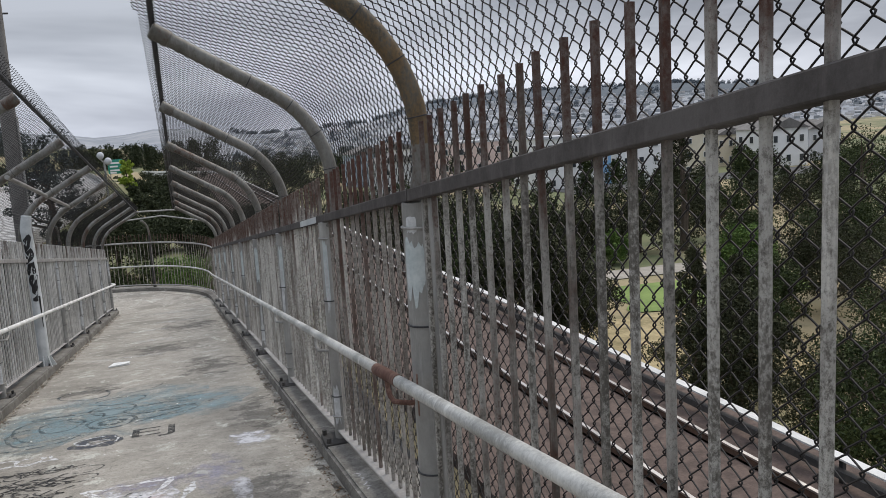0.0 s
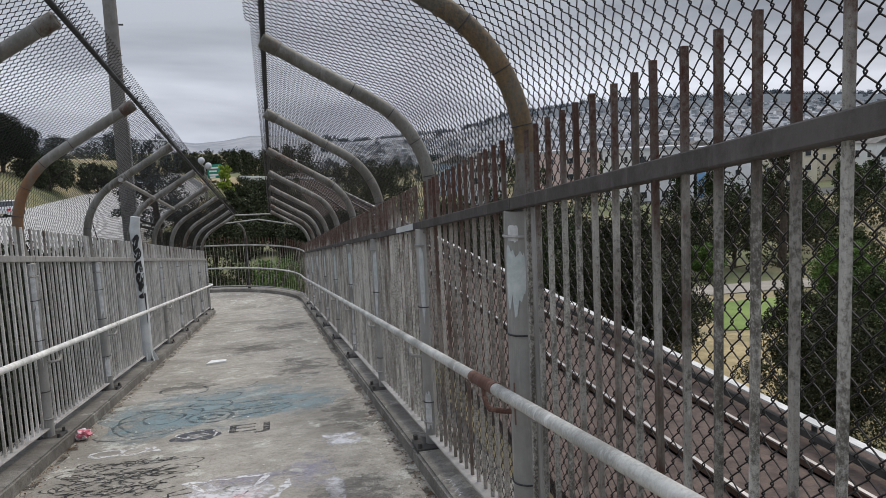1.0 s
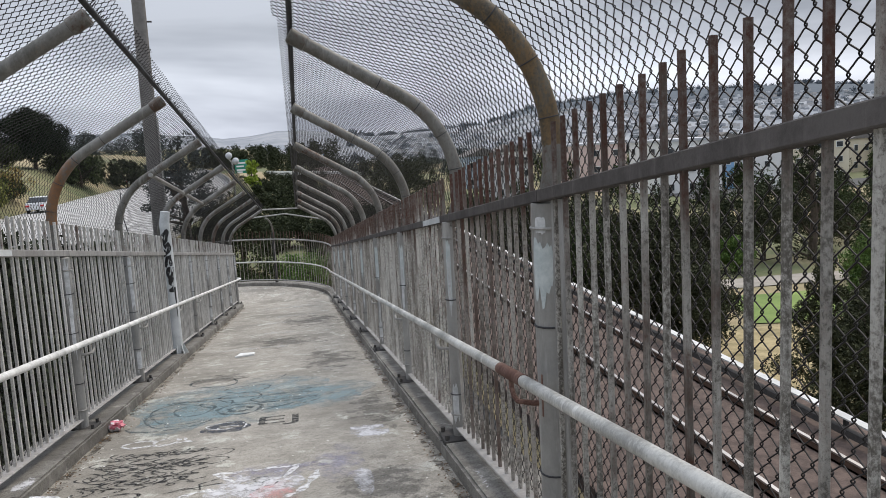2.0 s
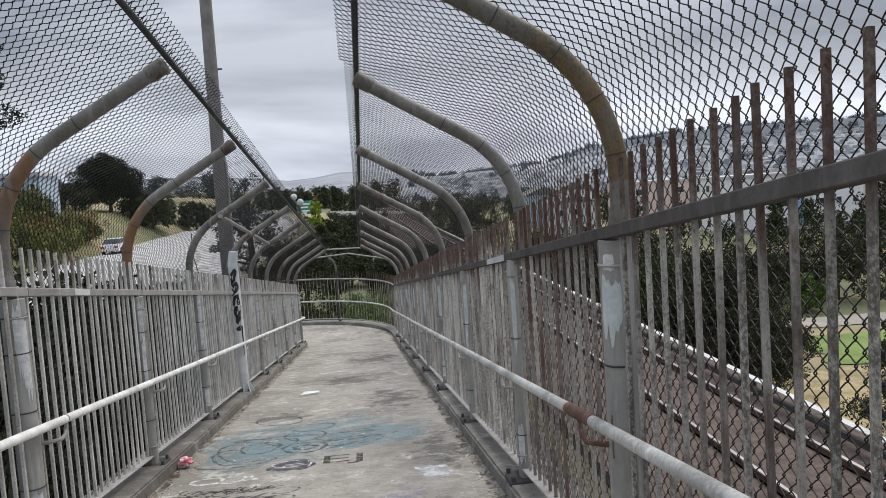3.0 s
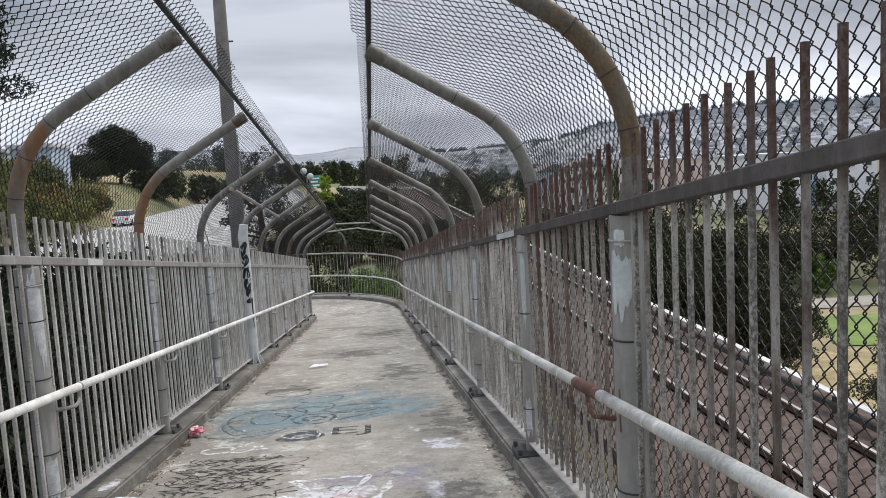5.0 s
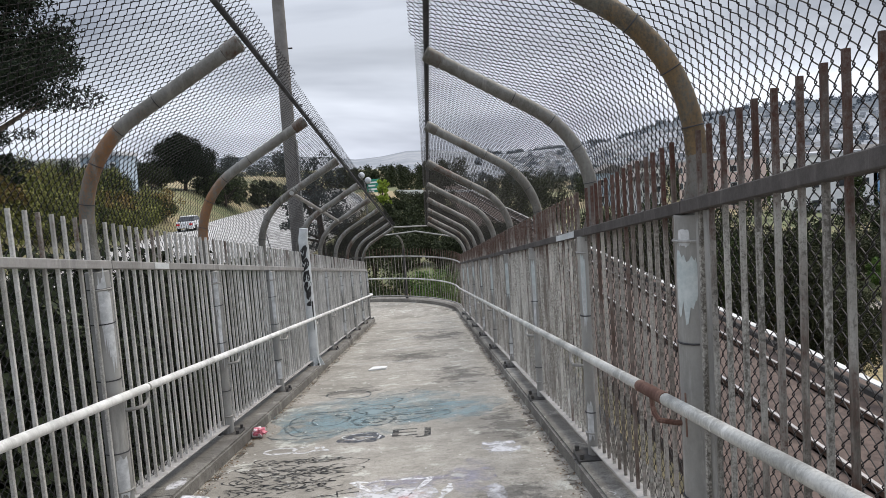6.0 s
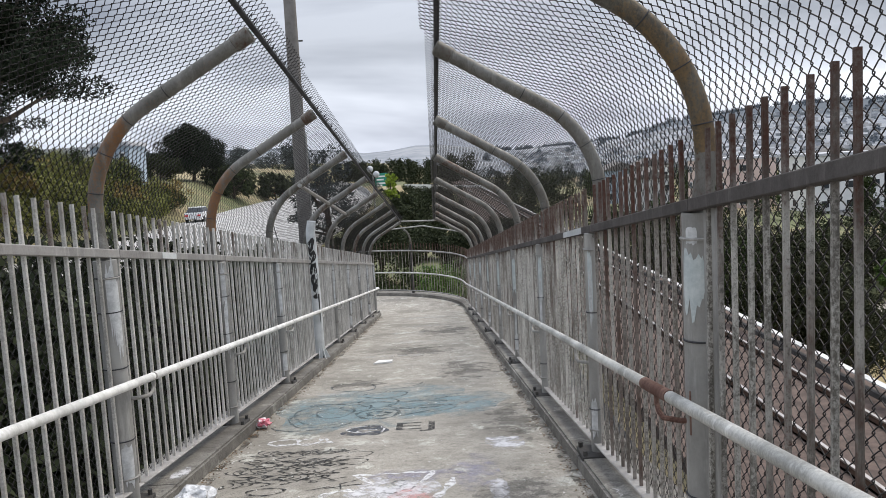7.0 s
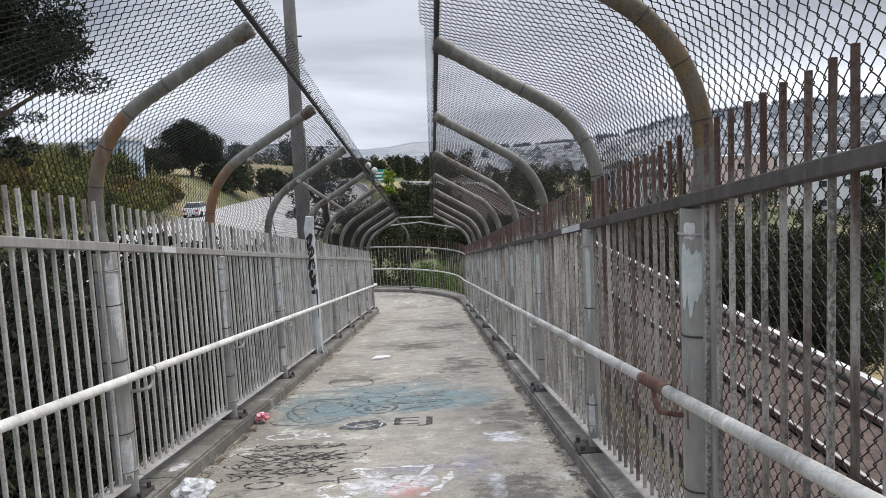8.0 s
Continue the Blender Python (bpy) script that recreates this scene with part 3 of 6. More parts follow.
rail = empty("handrail", (HL, 12, deck(12) + H_HAND), "worn whitish pipe handrail along the road side", "handrail")
cuts = [-2.5, 2.0, 5.35, 10.6, 15.9, 21.0, 26.9]
for a, c in zip(cuts, cuts[1:]):
    part("pipe", Builder().tube([(HL, a + 0.002, deck(a) + H_HAND), (HL, c - 0.002, deck(c) + H_HAND)], 0.028, 14), GRIP_L, rail)
    part("sleeve", Builder().tube([(HL, c - 0.012, deck(c) + H_HAND), (HL, c + 0.012, deck(c) + H_HAND)], 0.029, 14), POST, rail)
part("end_bend", Builder().tube([(HL, 26.9, deck(26.9) + H_HAND), (HL - 0.02, 27.05, deck(27) + H_HAND), (HL - 0.12, 27.12, deck(27) + H_HAND), (XPL, 27.12, deck(27) + H_HAND)], 0.0265, 12), GRIP_L, rail)


# ---- chain link
EDGE_IN, EDGE_H = 1.08, 3.09   # the pipe along the free edge


def mesh_profile(v, off=0.058):
    """Inward run and height of the wire sheet, v metres up from its foot (numpy)."""
    v = np.asarray(v, float)
    h0, R = 0.10, BEND_R + off
    l1 = H_BEND - h0
    l2 = R * BEND_A
    x = np.where(v < l1, -off, 0.0)
    h = np.where(v < l1, h0 + v, 0.0)
    a = np.clip((v - l1) / R, 0, BEND_A)
    x2, h2 = BEND_R - R * np.cos(a), H_BEND + R * np.sin(a)
    s = np.maximum(v - l1 - l2, 0)
    x2, h2 = x2 + s * math.sin(BEND_A), h2 + s * math.cos(BEND_A)
    return np.where(v < l1, x, x2), np.where(v < l1, h, h2)


def chain_link(name, x, inward, y0, y1, rounded, sides=3, wire=0.0027, pitch=0.0365):
    """Woven wire pickets: each zigzags up the sheet and meets its neighbours at the bends."""
    total = (H_BEND - 0.10) + (BEND_R + 0.058) * BEND_A + (TIP_IN - BEND_R * (1 - math.cos(BEND_A))) / math.sin(BEND_A) + 0.12
    turns = int(total / pitch)
    j = np.arange(turns + 1)
    flip = np.where(j % 2 == 0, 1.0, -1.0)
    if rounded:
        # from knuckle to knuckle: a short upright run, a slanting strand, an upright run
        v = ((j[:, None] + np.array([0.10, 0.21, 0.5, 0.79, 0.90])) * pitch).ravel()
        swing = (flip[:, None] * np.array([1.14, 0.80, 0.0, -0.80, -1.14])).ravel()
        depth = (flip[:, None] * np.array([0.5, 1.0, 1.0, 1.0, 0.5])).ravel()
    else:
        v, swing, depth = j * pitch, flip, 0.0 * flip
    v = np.clip(v, 0, None)
    m = len(v)
    ny = int((y1 - y0) / pitch)
    px, ph = mesh_profile(v)
    ph = ph + (RISE_L if inward > 0 else 0.0)
    rng = np.random.RandomState(5)
    verts, ang = [], np.arange(sides) * 2 * math.pi / sides
    for i in range(ny):
        yc = y0 + i * pitch
        sgn = 1 if i % 2 == 0 else -1
        yy = yc + sgn * swing * (pitch / 2 + 0.0006) + 0.004 * np.sin(v * 2.1 + i * 0.05) + rng.normal(0, 0.0006, m)
        xx = x + inward * (px + sgn * depth * 0.0042)
        zz = ph + SLOPE * np.minimum(yy, LAND)
        c = np.stack([xx, yy, zz], 1)
        t = np.gradient(c, axis=0)
        t /= np.linalg.norm(t, axis=1)[:, None] + 1e-9
        s = np.cross(t, np.array([1.0, 0.02, 0.03]))
        s /= np.linalg.norm(s, axis=1)[:, None] + 1e-9
        u = np.cross(t, s)
        ringv = c[:, None, :] + wire * (s[:, None, :] * np.cos(ang)[None, :, None] + u[:, None, :] * np.sin(ang)[None, :, None])
        verts.append(ringv.reshape(-1, 3))
    verts = np.concatenate(verts)
    k = np.arange(m - 1)[:, None] * sides
    s0 = np.arange(sides)[None, :]
    s1 = (s0 + 1) % sides
    quad = np.stack([k + s0, k + s1, k + s1 + sides, k + s0 + sides], -1).reshape(-1, 4)
    faces = (quad[None] + (np.arange(ny) * m * sides)[:, None, None]).reshape(-1, 4)
    return fast_mesh(name, verts, faces, WIRE, True)


for x, inward, y0, ymid, y1, label in ((XPR + 0.035, -1, 0.7, 5.6, 26.9, "dark wire chain-link screen curving over the walkway"), (XPL - 0.035, 1, 2.8, 6.6, 26.4, "dark wire chain-link screen on the road side")):
    root = empty("chain_link_fence", (x, y0, deck(y0) + 0.1), label, "chain-link fence")
    for a, c, rounded in ((y0, ymid, True), (ymid, y1, False)):
        me = chain_link("wire_mesh", x, inward, a, c, rounded, wire=0.0026 if rounded else 0.0020)
        tagged(put("wire_mesh", me, root, (0, 0, 0)), kind="stuff")
    tx = x + inward * EDGE_IN
    tz = EDGE_H
    b = Builder()
    rb = random.Random(int(y0 * 10))
    for k in range(int((y1 - y0) / 0.073)):
        yk = y0 + 0.073 * k
        p0 = Vector((tx - inward * 0.02, yk, deck(yk) + tz + 0.012))
        p1 = p0 + Vector((inward * rb.uniform(0.03, 0.055), rb.uniform(-0.014, 0.014), rb.uniform(0.025, 0.06)))
        b.tube([p0, p0.lerp(p1, 0.55) + Vector((0, 0.004, 0.004)), p1], [0.0045, 0.0042, 0.002], 4)
    tagged(part("wire_barb", b, WIRE, root, "spiky twisted wire ends along the edge"), kind="stuff")
    part("edge_pipe", Builder().tube([(tx, y0, deck(y0) + tz), (tx, y1, deck(y1) + tz)], 0.019, 10), TIE, root, "thin dark pipe along the free edge")

# ---------------------------------------------------------------- ground outside
GX = [(-2500, 30), (-400, 12), (-120, 6.0), (-60, 3.0), (-42, 2.0), (-31, 0.5), (-25.5, -3.25), (-6.5, -3.25), (-5.5, -4.6), (-2, -5.2), (3.9, -5.2), (4.25, -4.3), (10.2, -4.15), (11.5, -5.5), (17, -9.2), (60, -10), (200, -9), (700, -6), (2500, 20)]


def ground_z(x, y):
    z = float(np.interp(x, [g[0] for g in GX], [g[1] for g in GX]))
    far = max(0.0, min(1.0, (abs(x) - 30) / 60)) * 0.8
    return z + far * noise.noise(Vector((x * 0.02, y * 0.02, 0))) * 1.6


gx = sorted(set([g[0] for g in GX] + list(np.linspace(-120, -26, 30)) + list(np.linspace(-26, 20, 40)) + list(np.linspace(20, 200, 30)) + [300, 450, 900, 1400, -200, -300, -800, -1500]))
gy = list(np.linspace(-60, 120, 50)) + list(np.linspace(130, 400, 20)) + [500, 700, 1000, 1500, 2200, 3200]
gv = [(x, y, ground_z(x, y)) for y in gy for x in gx]
gf = [(r * len(gx) + c, r * len(gx) + c + 1, (r + 1) * len(gx) + c + 1, (r + 1) * len(gx) + c) for r in range(len(gy) - 1) for c in range(len(gx) - 1)]
tagged(new("ground", mesh_of("ground", gv, gf, GROUND, True)), "dry grassy ground round the footbridge", "ground", kind="structure")

# freeway
b = Builder()
for k in range(60):
    y0, y1 = -60 + k * 10, -50 + k * 10
    o0, o1 = -max(0, y0 - 90) ** 1.5 * 0.012, -max(0, y1 - 90) ** 1.5 * 0.012
    b.add([(-25 + o0, y0, -3.2), (-7 + o0, y0, -3.2), (-7 + o1, y1, -3.2), (-25 + o1, y1, -3.2)], [(0, 1, 2, 3)])
tagged(new("road", b.done("road", ROADWAY)), "pale concrete freeway lanes beside the footbridge", "road", kind="structure")

# trackway
b = Builder().box(4.3, 10.0, -60, 420, -4.4, -4.02)
tagged(new("ballast", b.done("ballast", BALLAST)), "reddish-brown ballast bed of the railway", "trackway", kind="structure")
RAIL_Z = -3.87
track = empty("railway_track", (7.58, 20, -4.02), "single railway track with bright worn rail heads", "railway track")
for x in (6.74, 8.42):
    b = Builder().box(x - 0.07, x + 0.07, -60, 420, RAIL_Z - 0.17, RAIL_Z - 0.15).box(x - 0.012, x + 0.012, -60, 420, RAIL_Z - 0.15, RAIL_Z - 0.03)
    r = part("rail", b, RAILSIDE, track, smooth=False)
    part("rail_head", Builder().box(x - 0.036, x + 0.036, -60, 420, RAIL_Z - 0.032, RAIL_Z, 0.0), RAILHEAD, r, "shiny worn steel top", smooth=False)
third = empty("third_rail", (9.15, 20, -4.02), "third rail under a white cover board beside the track", "third rail")
part("conductor_rail", Builder().box(9.02, 9.14, -60, 420, RAIL_Z - 0.02, RAIL_Z + 0.1), DARKSTEEL, third, smooth=False)
part("cover_board", Builder().box(9.02, 9.20, -60, 420, RAIL_Z + 0.27, RAIL_Z + 0.30), COVER, third, "white cover board", smooth=False)
for k in range(-3, 60):
    part("bracket", Builder().box(9.14, 9.2, k * 3.0, k * 3.0 + 0.08, -4.02, RAIL_Z + 0.26), DARKSTEEL, third, smooth=False)


# ---------------------------------------------------------------- plants
def leaf_cloud(centres, radii, per, size, seed, flat=1.0):
    """Small leaf blades scattered through clumps: vertices and faces."""
    rng = np.random.RandomState(seed)
    centres, radii = np.asarray(centres, float), np.asarray(radii, float)
    n = len(centres) * per
    d = rng.normal(size=(n, 3))
    d /= np.linalg.norm(d, axis=1)[:, None]
    r = rng.uniform(0.35, 1.0, n) ** 0.6
    c = np.repeat(centres, per, 0) + d * r[:, None] * np.repeat(radii, per)[:, None] * np.array([1, 1, flat])
    a = rng.normal(size=(n, 3)) + d * 0.4
    a /= np.linalg.norm(a, axis=1)[:, None]
    b = np.cross(a, rng.normal(size=(n, 3)))
    b /= np.linalg.norm(b, axis=1)[:, None]
    s = size * rng.uniform(0.5, 1.3, n)[:, None]
    v = np.stack([c - a * s, c + b * s * 0.75, c + a * s], 1).reshape(-1, 3)
    return v, np.arange(n * 3).reshape(-1, 3)


def tree(x, y, height, spread, leaf, label, seed, clumps=60, per=60, size=0.3, bare=0.25, shape="round", z=None, name="tree", group="", lean=0.0):
    """A tapered trunk with limbs and a crown of many small leaves in uneven clumps."""
    rng = np.random.RandomState(seed)
    z = ground_z(x, y) - 0.1 if z is None else z
    root = empty(name, (x, y, z), label, "tree" if name == "tree" else "bush", group)
    cs, rs = [], []
    for k in range(clumps):
        f = (k + rng.rand()) / clumps
        a = rng.uniform(0, 2 * math.pi)
        if shape == "round":
            el = math.asin(rng.uniform(-0.75, 1))
            q = rng.uniform(0.45, 0.92)
            h = bare + (1 - bare) * (0.5 + 0.5 * math.sin(el) * q)
            rad = spread * math.cos(el) * q * rng.uniform(0.75, 1.15)
            cr = spread * rng.uniform(0.16, 0.34)
        elif shape == "layer":
            h = bare + (1 - bare) * f
            rad = spread * (1.05 - f) ** 0.6 * rng.uniform(0.25, 1.0)
            cr = spread * rng.uniform(0.12, 0.24)
        else:
            h = bare + (1 - bare) * f ** 0.9
            rad = spread * (1.02 - f) * rng.uniform(0.3, 1.0)
            cr = spread * rng.uniform(0.12, 0.26) * (1.15 - 0.7 * f)
        cs.append((x + rad * math.cos(a) + lean * h, y + rad * math.sin(a), z + height * h))
        rs.append(cr)
    top = 0.94 if shape != "round" else 0.8
    b = Builder()
    b.tube([(x, y, z - 0.2), (x + 0.02 * height, y, z + height * 0.3), (x + lean * 0.6, y, z + height * top * 0.7), (x + lean, y, z + height * top)], [0.035 * height, 0.026 * height, 0.016 * height, 0.004 * height], 8)
    part("trunk", b, BARK, root)
    for k in range(0, clumps, max(1, clumps // 9)):
        c = Vector(cs[k])
        s = Vector((x + lean * 0.4, y, max(z + height * bare * 0.8, c.z - spread * 0.5)))
        part("limb", Builder().tube([s, s.lerp(c, 0.5) + Vector((0, 0, -0.03 * height)), c], [0.012 * height, 0.008 * height, 0.002 * height], 6), BARK, root)
    v, f = leaf_cloud(cs, rs, per, size, seed + 1, 0.45 if shape == "layer" else 0.8)
    put("crown", fast_mesh("crown", v - np.array([x, y, z]), f, leaf), root, (x, y, z))
    return root


def bush(x, y, height, spread, leaf, label, seed, clumps=26, per=60, size=0.12, z=None, group="", full=0.15):
    """A low shrub: a few stems and a mound of leaves down to the ground."""
    rng = np.random.RandomState(seed)
    z = ground_z(x, y) - 0.05 if z is None else z
    root = empty("bush", (x, y, z), label, "bush", group)
    cs, rs = [], []
    for k in range(clumps):
        a, q = rng.uniform(0, 2 * math.pi), math.sqrt(rng.uniform(0, 1))
        hh = rng.uniform(full, 1.0) * math.sqrt(max(0.05, 1 - (q * 0.92) ** 2))
        cs.append((x + spread * q * math.cos(a), y + spread * q * math.sin(a), z + height * hh * 0.85))
        rs.append(min(spread, height) * rng.uniform(0.18, 0.36))
    b = Builder()
    for k in range(5):
        c = cs[k * clumps // 5]
        b.tube([(x, y, z - 0.1), ((x + c[0]) / 2, (y + c[1]) / 2, z + (c[2] - z) * 0.6), c], [0.05, 0.03, 0.01], 5)
    part("stems", b, BARK, root)
    v, f = leaf_cloud(cs, rs, per, size, seed + 1)
    put("foliage", fast_mesh("foliage", v - np.array([x, y, z]), f, leaf), root, (x, y, z))
    return root


def woods(name, spots, leaf, label, seed, per=40, size=0.6):
    """A far belt of trees that nobody could count: clumped crowns down to the ground."""
    rng = np.random.RandomState(seed)
    cs, rs = [], []
    for x, y, z, h, w in spots:
        for k in range(9):
            f = rng.rand()
            a = rng.uniform(0, 6.28)
            rad = w * (1 - f) * rng.uniform(0.2, 0.9)
            cs.append((x + rad * math.cos(a), y + rad * math.sin(a), z + h * (0.12 + 0.85 * f)))
            rs.append(w * rng.uniform(0.25, 0.5))
    v, f = leaf_cloud(cs, rs, per, size, seed)
    return tagged(new(name, fast_mesh(name, v, f, leaf)), label, "woods", kind="stuff")


# big dark pine over the bank, near the road
tree(-25.6, 45, 19.0, 8.6, LEAF_PINE, "large dark pine with layered spreading branches", 11, 260, 340, 0.15, 0.52, "layer", z=-3.2)
tree(-31.2, 58, 13.6, 4.6, LEAF_PINE, "dark pine behind the scrub on the bank", 12, 90, 240, 0.13, 0.15, "layer")
tree(-31.9, 110, 8.2, 4.4, LEAF_PINE, "round dark cypress crown on the far bank", 13, 130, 420, 0.13, 0.0, z=0.3)
tree(-34.8, 105, 4.0, 3.0, LEAF_DARK, "small dark tree on the far bank", 14, 60, 240, 0.13, 0.0, z=0.6)
tree(-30.5, 118, 4.2, 3.6, LEAF_DARK, "small dark tree on the far bank", 15, 40, 80, 0.3, 0.02, z=-1.5)
tree(-27.2, 112, 5.0, 3.6, LEAF_MID, "spreading green tree above the road", 16, 40, 80, 0.3, 0.02, z=-2.5)
tree(-24.6, 128, 4.5, 3.4, LEAF_DARK, "dark tree at the road's edge", 17, 40, 80, 0.3, 0.02)
tree(-5.9, 45, 7.4, 2.0, LEAF_DIM, "sparse grey-green tree beside the freeway", 18, 60, 110, 0.10, 0.08)
# scrub on the bank beyond the freeway
rs_ = random.Random(21)
for k in range(52):
    yb = 36 + k * 0.95 + rs_.uniform(-0.6, 0.6)
    xb = -26.8 - rs_.uniform(0, 9) - max(0, yb - 70) * 0.1
    leaf = LEAF_RUST if (k % 5 == 3 or yb > 70) and k % 2 else LEAF_OLIVE
    bush(xb, yb, rs_.uniform(2.2, 3.6), rs_.uniform(2.2, 3.4), leaf, "ochre dry scrub bush on the bank" if leaf is LEAF_RUST else "olive green scrub bush on the bank", 800 + k, 28, 80, 0.17, group="scrub on the bank")
for k in range(26):
    yb = 58 + k * 1.1 + rs_.uniform(-0.5, 0.5)
    leaf = LEAF_MID if k % 3 == 0 else LEAF_OLIVE
    bush(-26.4 - rs_.uniform(0, 2.4), yb, rs_.uniform(2.2, 3.4), rs_.uniform(1.6, 2.4), leaf, "green bush low on the bank" if k % 3 == 0 else "olive green scrub bush on the bank", 1000 + k, 26, 110, 0.11, group="scrub on the bank")
# dark shrubs close under the footbridge on the road side
for k in range(19):
    yb = 1.2 + k * 1.35
    bush(-4.7 - (k % 3) * 0.35, yb, 8.5 - 0.145 * yb + 0.2 * math.sin(k * 1.7), 1.5, LEAF_DARK, "dark green shrub close beside the footbridge", 350 + k, 90, 95, 0.12, z=-5.2, group="shrubs beside the footbridge", full=0.5)
# greenery beyond the landing
for k, (x, y, h, w, lf, lab) in enumerate([(1.6, 35.0, 3.3, 1.7, LEAF_BRIGHT, "bright green leafy bush beyond the landing"), (0.2, 34.6, 2.9, 1.4, LEAF_BRIGHT, "bright green leafy bush beyond the landing"), (-1.6, 34.8, 2.7, 1.5, LEAF_MID, "green bush beyond the landing"), (-3.4, 35.5, 3.0, 1.6, LEAF_MID, "green bush beyond the landing"), (3.4, 36.0, 3.0, 1.6, LEAF_MID, "green bush beyond the landing"), (-5.6, 35.6, 3.2, 1.8, LEAF_MID, "green bush beyond the landing")]):
    bush(x, y, h, w, lf, lab, 380 + k, 50, 220, 0.07, z=-5.4, group="bushes beyond the landing")
for k, (x, y, h, w) in enumerate([(-3.0, 44, 4.4, 3.0), (2.6, 46, 3.2, 2.6), (-0.6, 55, 2.3, 2.6), (4.6, 52, 3.0, 2.4)]):
    tree(x, y, h, w, LEAF_DARK, "dark tree below the end of the ramp", 400 + k, 60, 240, 0.10, 0.05, z=-5.3, group="dark trees below the ramp")
tree(-5.9, 120, 5.9, 1.25, LEAF_YELLOW, "yellow-green young tree standing by the road sign", 420, 34, 70, 0.22, 0.05, z=-5.4)
rw, rl_ = random.Random(4), random.Random(14)
woods("woods", [(rw.uniform(-40, 12), rw.uniform(205, 285), -5.5, rw.uniform(5.6, 8.6), rw.uniform(2.0, 3.6)) for _ in range(170)], LEAF_DARK, "dark belt of trees in the distance", 5, 60, 0.28)
woods("scrub", [(rw.uniform(-10, 3.5), rw.uniform(64, 150), -5.4, rw.uniform(1.4, 2.3), rw.uniform(1.0, 1.7)) for _ in range(120)] + [(rw.uniform(-14, 6), rw.uniform(140, 205), -5.6, rw.uniform(1.2, 2.0), rw.uniform(1.5, 2.5)) for _ in range(60)], LEAF_DARK, "low dark scrub between the road and the railway", 7, 60, 0.19)
woods("woods", [(rl_.uniform(-100, -36), rl_.uniform(190, 270), -2.0, rl_.uniform(6.5, 10.5), rl_.uniform(3.5, 6.0)) for _ in range(90)], LEAF_DIM, "haze-tinted blue-green trees across the freeway", 15, 60, 0.40)
woods("woods", [(rw.uniform(18, 120), rw.uniform(62, 108), -9.9, rw.uniform(2.8, 4.6), rw.uniform(1.8, 3.0)) for _ in range(110)], LEAF_DARK, "dark trees around the park", 8, 60, 0.22)
woods("woods", [(rl_.uniform(11.5, 18), rl_.uniform(98, 145), -8.0, rl_.uniform(5.5, 8.2), rl_.uniform(1.8, 2.8)) for _ in range(20)], LEAF_DARK, "dark conifers in front of the viaduct", 35, 110, 0.16)
woods("woods", [(rl_.uniform(6, 190), rl_.uniform(235, 325), -9.8, rl_.uniform(4.0, 8.0), rl_.uniform(3.0, 5.0)) for _ in range(130)], LEAF_DIM, "haze-tinted trees at the foot of the hills", 25, 50, 0.34)
woods("woods", [(rw.uniform(20, 140), rw.uniform(90, 230), -9.8, rw.uniform(3.5, 7.0), rw.uniform(2.5, 4.5)) for _ in range(70)], LEAF_MID, "mixed green trees between the houses", 6, 80, 0.32)
